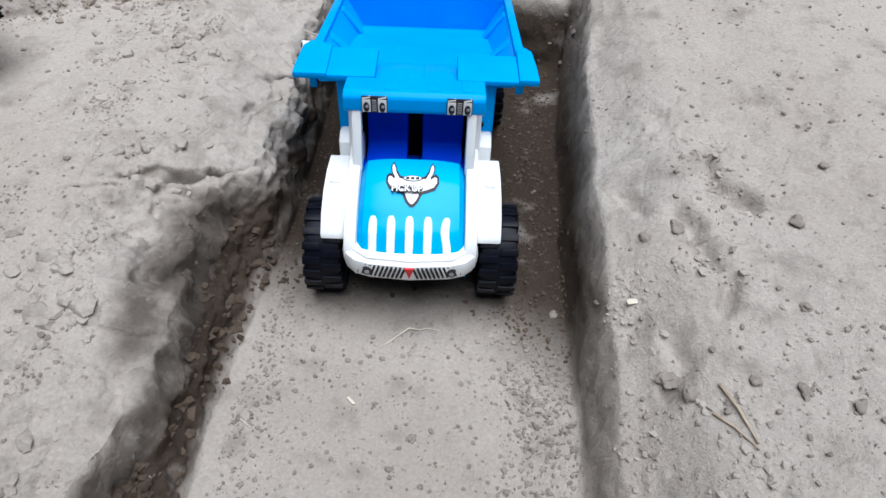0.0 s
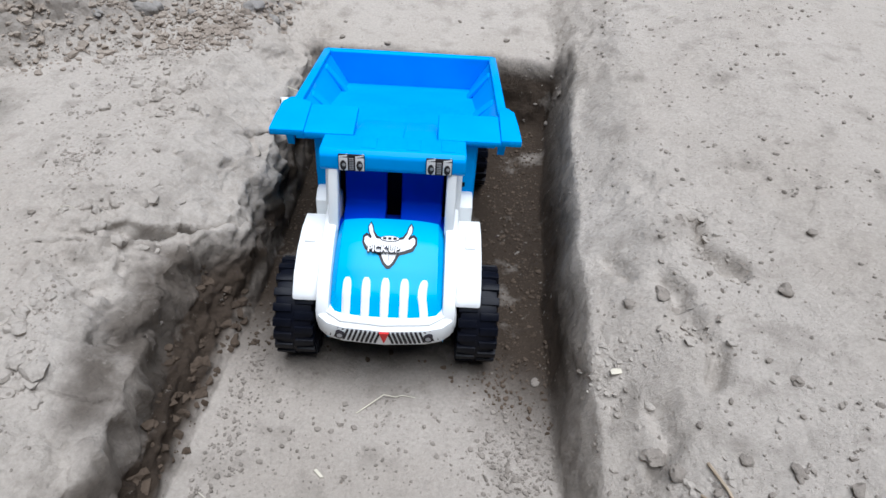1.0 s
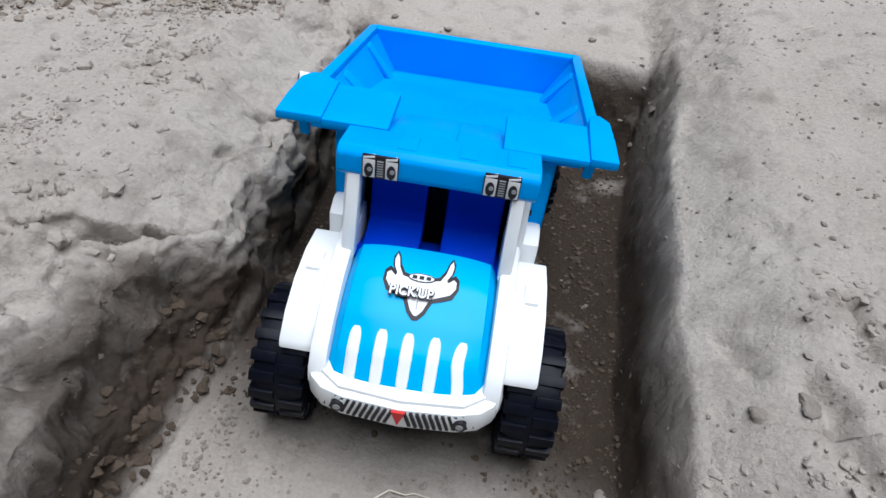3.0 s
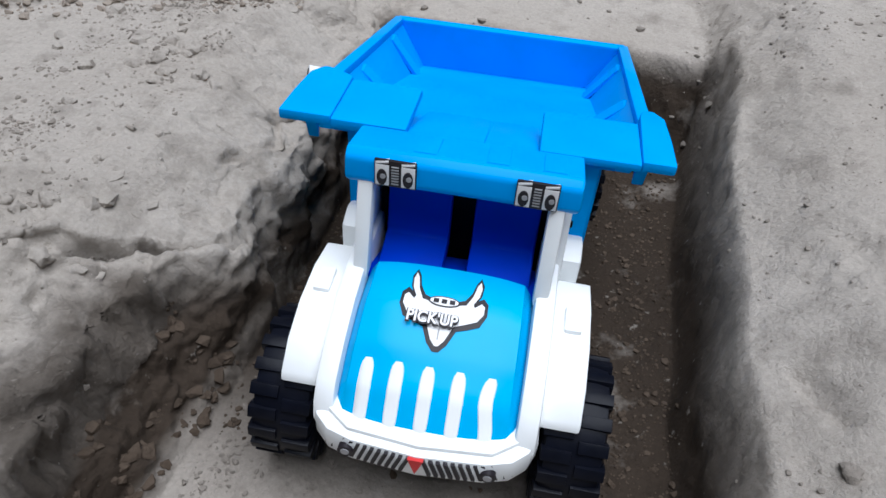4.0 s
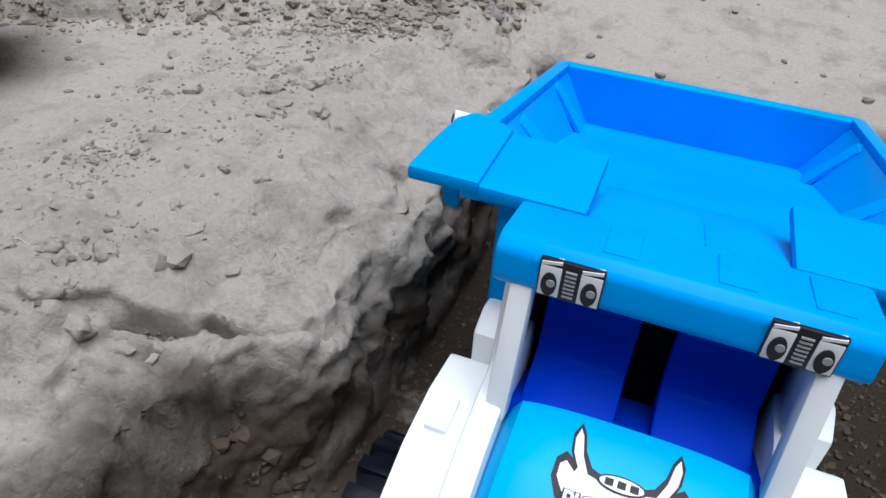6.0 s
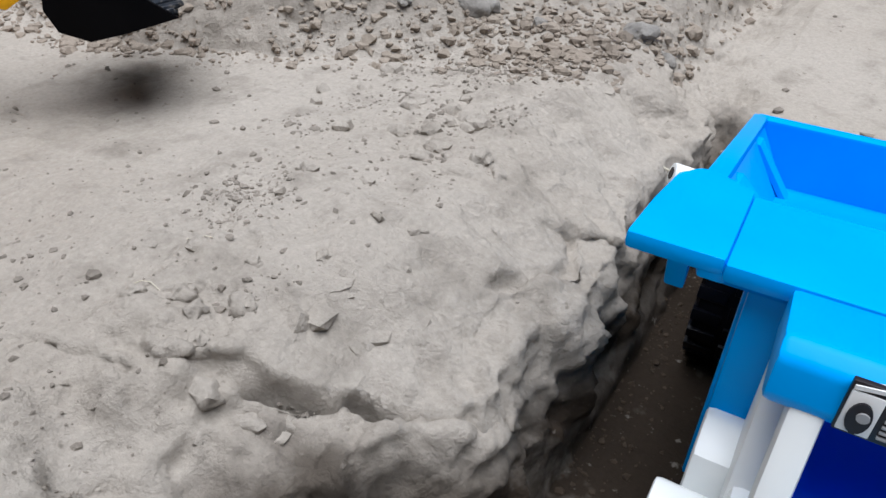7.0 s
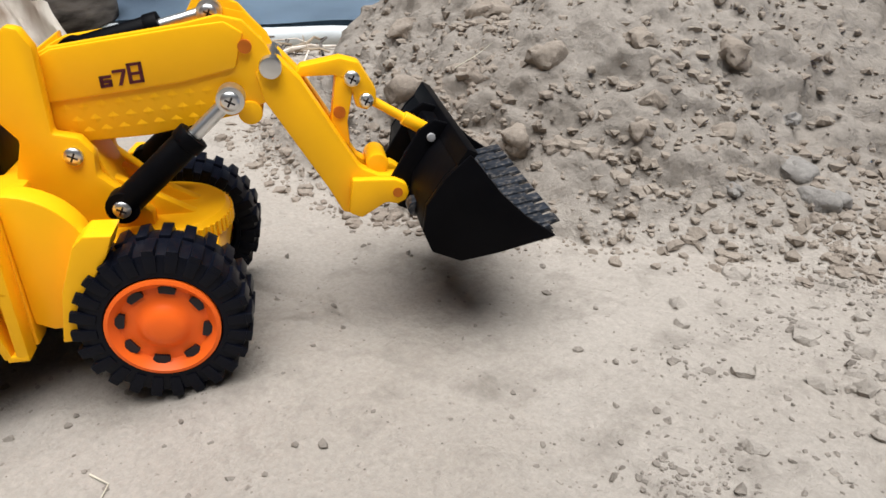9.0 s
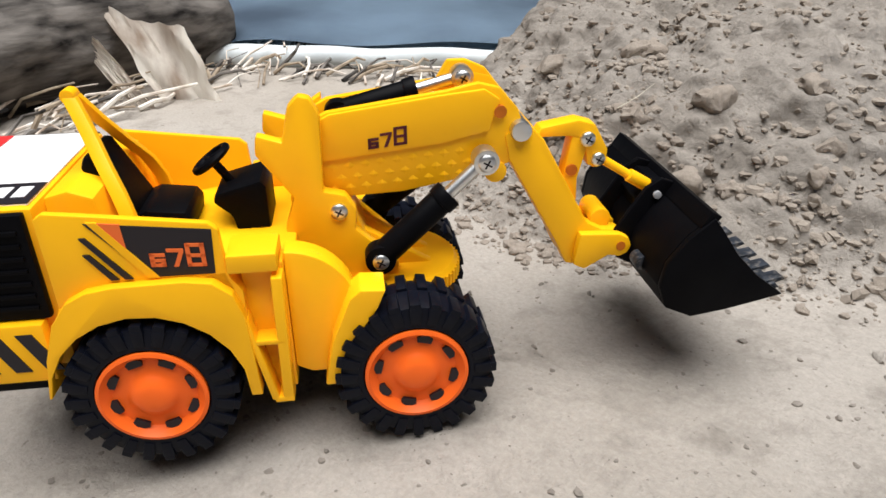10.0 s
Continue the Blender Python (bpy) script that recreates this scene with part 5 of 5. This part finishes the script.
twig("twig", [(-0.037, 0.315, 0.4), (-0.029, 0.323, 0.8), (-0.021, 0.330, 2.5), (-0.013, 0.3297, 1.2), (-0.009, 0.3317, 0.8), (0.0, 0.3312, 0.2)], 0.45, PALE, "pale curled root fibre on the trench floor")
twig("straw", [(0.152, 0.25, 0.6), (0.158, 0.235, 1), (0.163, 0.215, 0.6)], 0.9, STRAW, "dry straw stalk lying on the bank")
twig("straw", [(0.147, 0.235, 0.6), (0.155, 0.225, 1), (0.163, 0.212, 0.6)], 0.7, STRAW, "dry straw stalk lying on the bank")
twig("straw", [(-0.238, 0.3865, 0.4), (-0.235, 0.388, 0.7), (-0.231, 0.3888, 0.8), (-0.227, 0.3885, 0.4)], 0.24, PALE, "pale straw bit among the clods")
twig("straw", [(-0.243, 0.4115, 0.4), (-0.240, 0.413, 0.7), (-0.236, 0.4138, 0.7), (-0.232, 0.4136, 0.4)], 0.22, PALE, "pale straw bit among the clods")
twig("straw", [(-0.16, 0.49, 0.6), (-0.152, 0.4885, 1.4), (-0.146, 0.492, 0.4)], 0.5, STRAW, "short brown stick on the bank edge")
twig("straw", [(-0.484, 0.61, 2), (-0.478, 0.622, 5), (-0.474, 0.634, 4)], 0.3, PALE, "pale straw sticking from the heap")
twig("straw", [(-0.407, 0.335, 0.4), (-0.398, 0.337, 0.9), (-0.393, 0.331, 0.3)], 0.35, PALE, "pale fibre beside the wheel")
twig("straw", [(-0.11, 0.245, 0.4), (-0.118, 0.25, 1.4)], 0.3, PALE, "pale straw bit by the trench wall")
twig("straw", [(0.2, 0.7, 0.4), (0.21, 0.705, 1.0)], 0.3, PALE, "pale straw bit on the bank")
root_end = new("root_end", finish(strip([(-146, 604, 161), (-139, 605, 158.5), (-130, 605.5, 155), (-121, 605, 153.5)], 0.6), "root_end", PALE))
tagged(root_end, "thin pale root sticking out of the trench wall", "root")
z = level(0.116, 0.312)
chip = prism([(-3.6, -1.6), (3, -2), (3.8, 1.2), (-1, 2.2), (-3.4, 1.4)], 0, 1.1, "z", 0.0003)
chip = new("chip", finish(chip, "chip", PALE))
chip.matrix_world = pose(0.116, 0.312, z + 0.0012, 6, 4, 20)
tagged(chip, "pale wood chip lying on the bank", "wood chip")
z = level(-0.052, 0.269)
seed = prism([(-3.6, -1.0), (3, -1.2), (3.8, 0.6), (-3.4, 1.0)], 0, 0.9, "z", 0.0003)
seed = new("chip", finish(seed, "chip", PALE))
seed.matrix_world = pose(-0.052, 0.269, z + 0.001, 0, 0, -40)
tagged(seed, "pale wood chip lying on the trench floor", "wood chip")


# ---- log, torn bark and sheet in the background ----
def bark_log(p, q, r, name, label, seed, mat=BARK, seg=40, rings=60):
    p, q = Vector(p), Vector(q)
    d = (q - p).normalized()
    s = d.cross(Vector((0, 0, 1))).normalized()
    u = s.cross(d)
    k, i = np.meshgrid(np.arange(seg), np.arange(rings + 1))
    ang, t = 2 * np.pi * k / seg, i / rings
    L = (q - p).length
    rr = r * (1 + 0.25 * fnoise(np.cos(ang) * 2, np.sin(ang) * 2, t * L / r * 0.8, 1.2, seed, 3) + 0.12 * np.abs(fnoise(np.cos(ang) * 3, np.sin(ang) * 3, t * L / r * 0.5, 0.4, seed + 9, 2)))
    rr = rr * np.minimum(1, np.sqrt(np.clip(np.minimum(t, 1 - t) * 14, 0.02, 1)))
    c = np.array(p)[None, None] + t[..., None] * np.array(q - p)
    P = c + rr[..., None] * (np.cos(ang)[..., None] * np.array(s) + np.sin(ang)[..., None] * np.array(u))
    n = np.arange((rings + 1) * seg).reshape(rings + 1, seg)
    faces = np.stack([n[:-1], np.roll(n, -1, 1)[:-1], np.roll(n, -1, 1)[1:], n[1:]], -1).reshape(-1, 4)
    ob = new(name, mesh_from(name, P.reshape(-1, 3), faces, mat))
    return tagged(ob, label, "log")


def torn_slab(name, corners, label, seed, bulge=0.012, thick=0.007):
    """Split wood between four corners (two at the foot, two at the top), bowed, furrowed and jagged."""
    a, b, c, d = (Vector(p) for p in corners)
    out = (b - a).cross(c - a).normalized()
    nv, nu = 26, 22
    bm = bmesh.new()
    grid = []
    for j in range(nv + 1):
        row = []
        for i in range(nu + 1):
            u, v = i / nu, j / nv
            v2 = v * (1 + 0.1 * noise.noise((u * 5, seed, 0)) * v)
            u2 = u + 0.06 * noise.noise((v * 4, seed, 5)) * (1 if i in (0, nu) else 0.6)
            p = a.lerp(b, u2).lerp(c.lerp(d, u2), v2)
            lift = bulge * math.cos(math.pi * u) ** 2 * (0.4 + 0.6 * v) + bulge * 0.9 * noise.noise((u * 4 + 1.2 * v, v * 1.6, seed)) + 0.003 * noise.noise((u * 22, v * 3, seed))
            row.append(bm.verts.new(p + out * lift))
        grid.append(row)
    for j in range(nv):
        for i in range(nu):
            bm.faces.new((grid[j][i], grid[j][i + 1], grid[j + 1][i + 1], grid[j + 1][i]))
    bmesh.ops.solidify(bm, geom=bm.faces[:], thickness=thick)
    ob = new(name, finish(bm, name, TORN, 50))
    return tagged(ob, label, "wood slab")


bark_log((-0.99, 0.2, 0.225), (-1.12, 0.69, 0.215), 0.06, "log", "charred dark log lying on the soil", 41)
bark_log((-1.1, 0.15, 0.31), (-1.2, 0.58, 0.32), 0.05, "log", "grey charred log lying on the dark log", 57)
torn_slab("wood_slab", [(-0.955, 0.53, 0.155), (-0.922, 0.575, 0.155), (-1.03, 0.512, 0.252), (-0.97, 0.572, 0.228)], "pale torn wood slab leaning on the log", 3.3)
torn_slab("wood_slab", [(-0.958, 0.503, 0.155), (-0.943, 0.519, 0.155), (-1.02, 0.478, 0.225), (-1.0, 0.493, 0.228)], "narrow white split stick leaning on the log", 8.6, 0.004, 0.006)
for k in range(80):
    t = rng.uniform(0, 1)
    x, y = -0.93 - 0.13 * t + rng.normal(0, 0.025), 0.3 + 0.52 * t + rng.normal(0, 0.02)
    a, n = rng.uniform(0.6, 2.6), rng.uniform(0.01, 0.042)
    dx, dy, up = math.cos(a) * n, math.sin(a) * n, rng.uniform(0, 25)
    twig("root_bit", [(x - dx, y - dy, 1), (x - 0.3 * dx + rng.normal(0, 0.008), y - 0.35 * dy + rng.normal(0, 0.008), 4 + up * 0.6), (x + 0.4 * dx + rng.normal(0, 0.008), y + 0.3 * dy, up), (x + dx, y + dy, up * 1.2)], rng.uniform(0.6, 2.8), (STRAW, TORN, TORN, BARK)[k % 4], "dry broken root piece by the log")
for k in range(56):
    t = rng.uniform(0, 1)
    x, y = -1.02 + 0.2 * t + rng.normal(0, 0.02), 0.62 + 0.22 * t + rng.normal(0, 0.02)
    a, n = rng.uniform(0, 3.1), rng.uniform(0.01, 0.04)
    dx, dy, up = math.cos(a) * n, math.sin(a) * n, rng.uniform(0, 14)
    twig("root_bit", [(x - dx, y - dy, 1), (x - 0.4 * dx + rng.normal(0, 0.005), y - 0.4 * dy + 0.005, 3 + 0.7 * up), (x + 0.3 * dx, y + 0.3 * dy + 0.008, 3 + up), (x + dx, y + dy, up)], rng.uniform(0.6, 2.8), (STRAW, TORN, BARK)[k % 3], "dry broken root piece in front of the sheet")


def sheet():
    """Plastic sheet on the ground with a thick pale hem along its near edge."""
    a, b = Vector((-1.15, 0.575, 0.0)), Vector((-0.76, 0.95, 0.0))
    along = (b - a).normalized()
    away = Vector((-along.y, along.x, 0))
    bm = bmesh.new()
    nu, nv = 50, 30
    grid = []
    for j in range(nv + 1):
        row = []
        for i in range(nu + 1):
            u, v = i / nu, j / nv
            z = 0.178 + 0.16 * v + 0.012 * noise.noise((u * 5, v * 6, 4)) + 0.02 * math.sin(v * 9 + 2 * u)
            row.append(bm.verts.new(a + along * ((u * 1.5 - 0.15) * (b - a).length) + away * (v * 1.6) + Vector((0, 0, z))))
        grid.append(row)
    for j in range(nv):
        for i in range(nu):
            bm.faces.new((grid[j][i], grid[j][i + 1], grid[j + 1][i + 1], grid[j + 1][i]))
    bmesh.ops.solidify(bm, geom=bm.faces[:], thickness=0.004)
    root = new("plastic_sheet", finish(bm, "sheet", TARP, 50))
    tagged(root, "grey blue plastic sheet with pale thick hem", "sheet")
    n = 40
    pts = []
    for i in range(n + 1):
        p = a + along * ((-0.1 + 1.25 * i / n) * (b - a).length)
        pts.append((p.x * 1000, p.y * 1000, 177 + 4 * noise.noise((i * 0.21, 3, 1))))
    hem = part("hem", strip(pts, 17, 12), HEM, root, "pale rolled hem")
    return root


sheet()
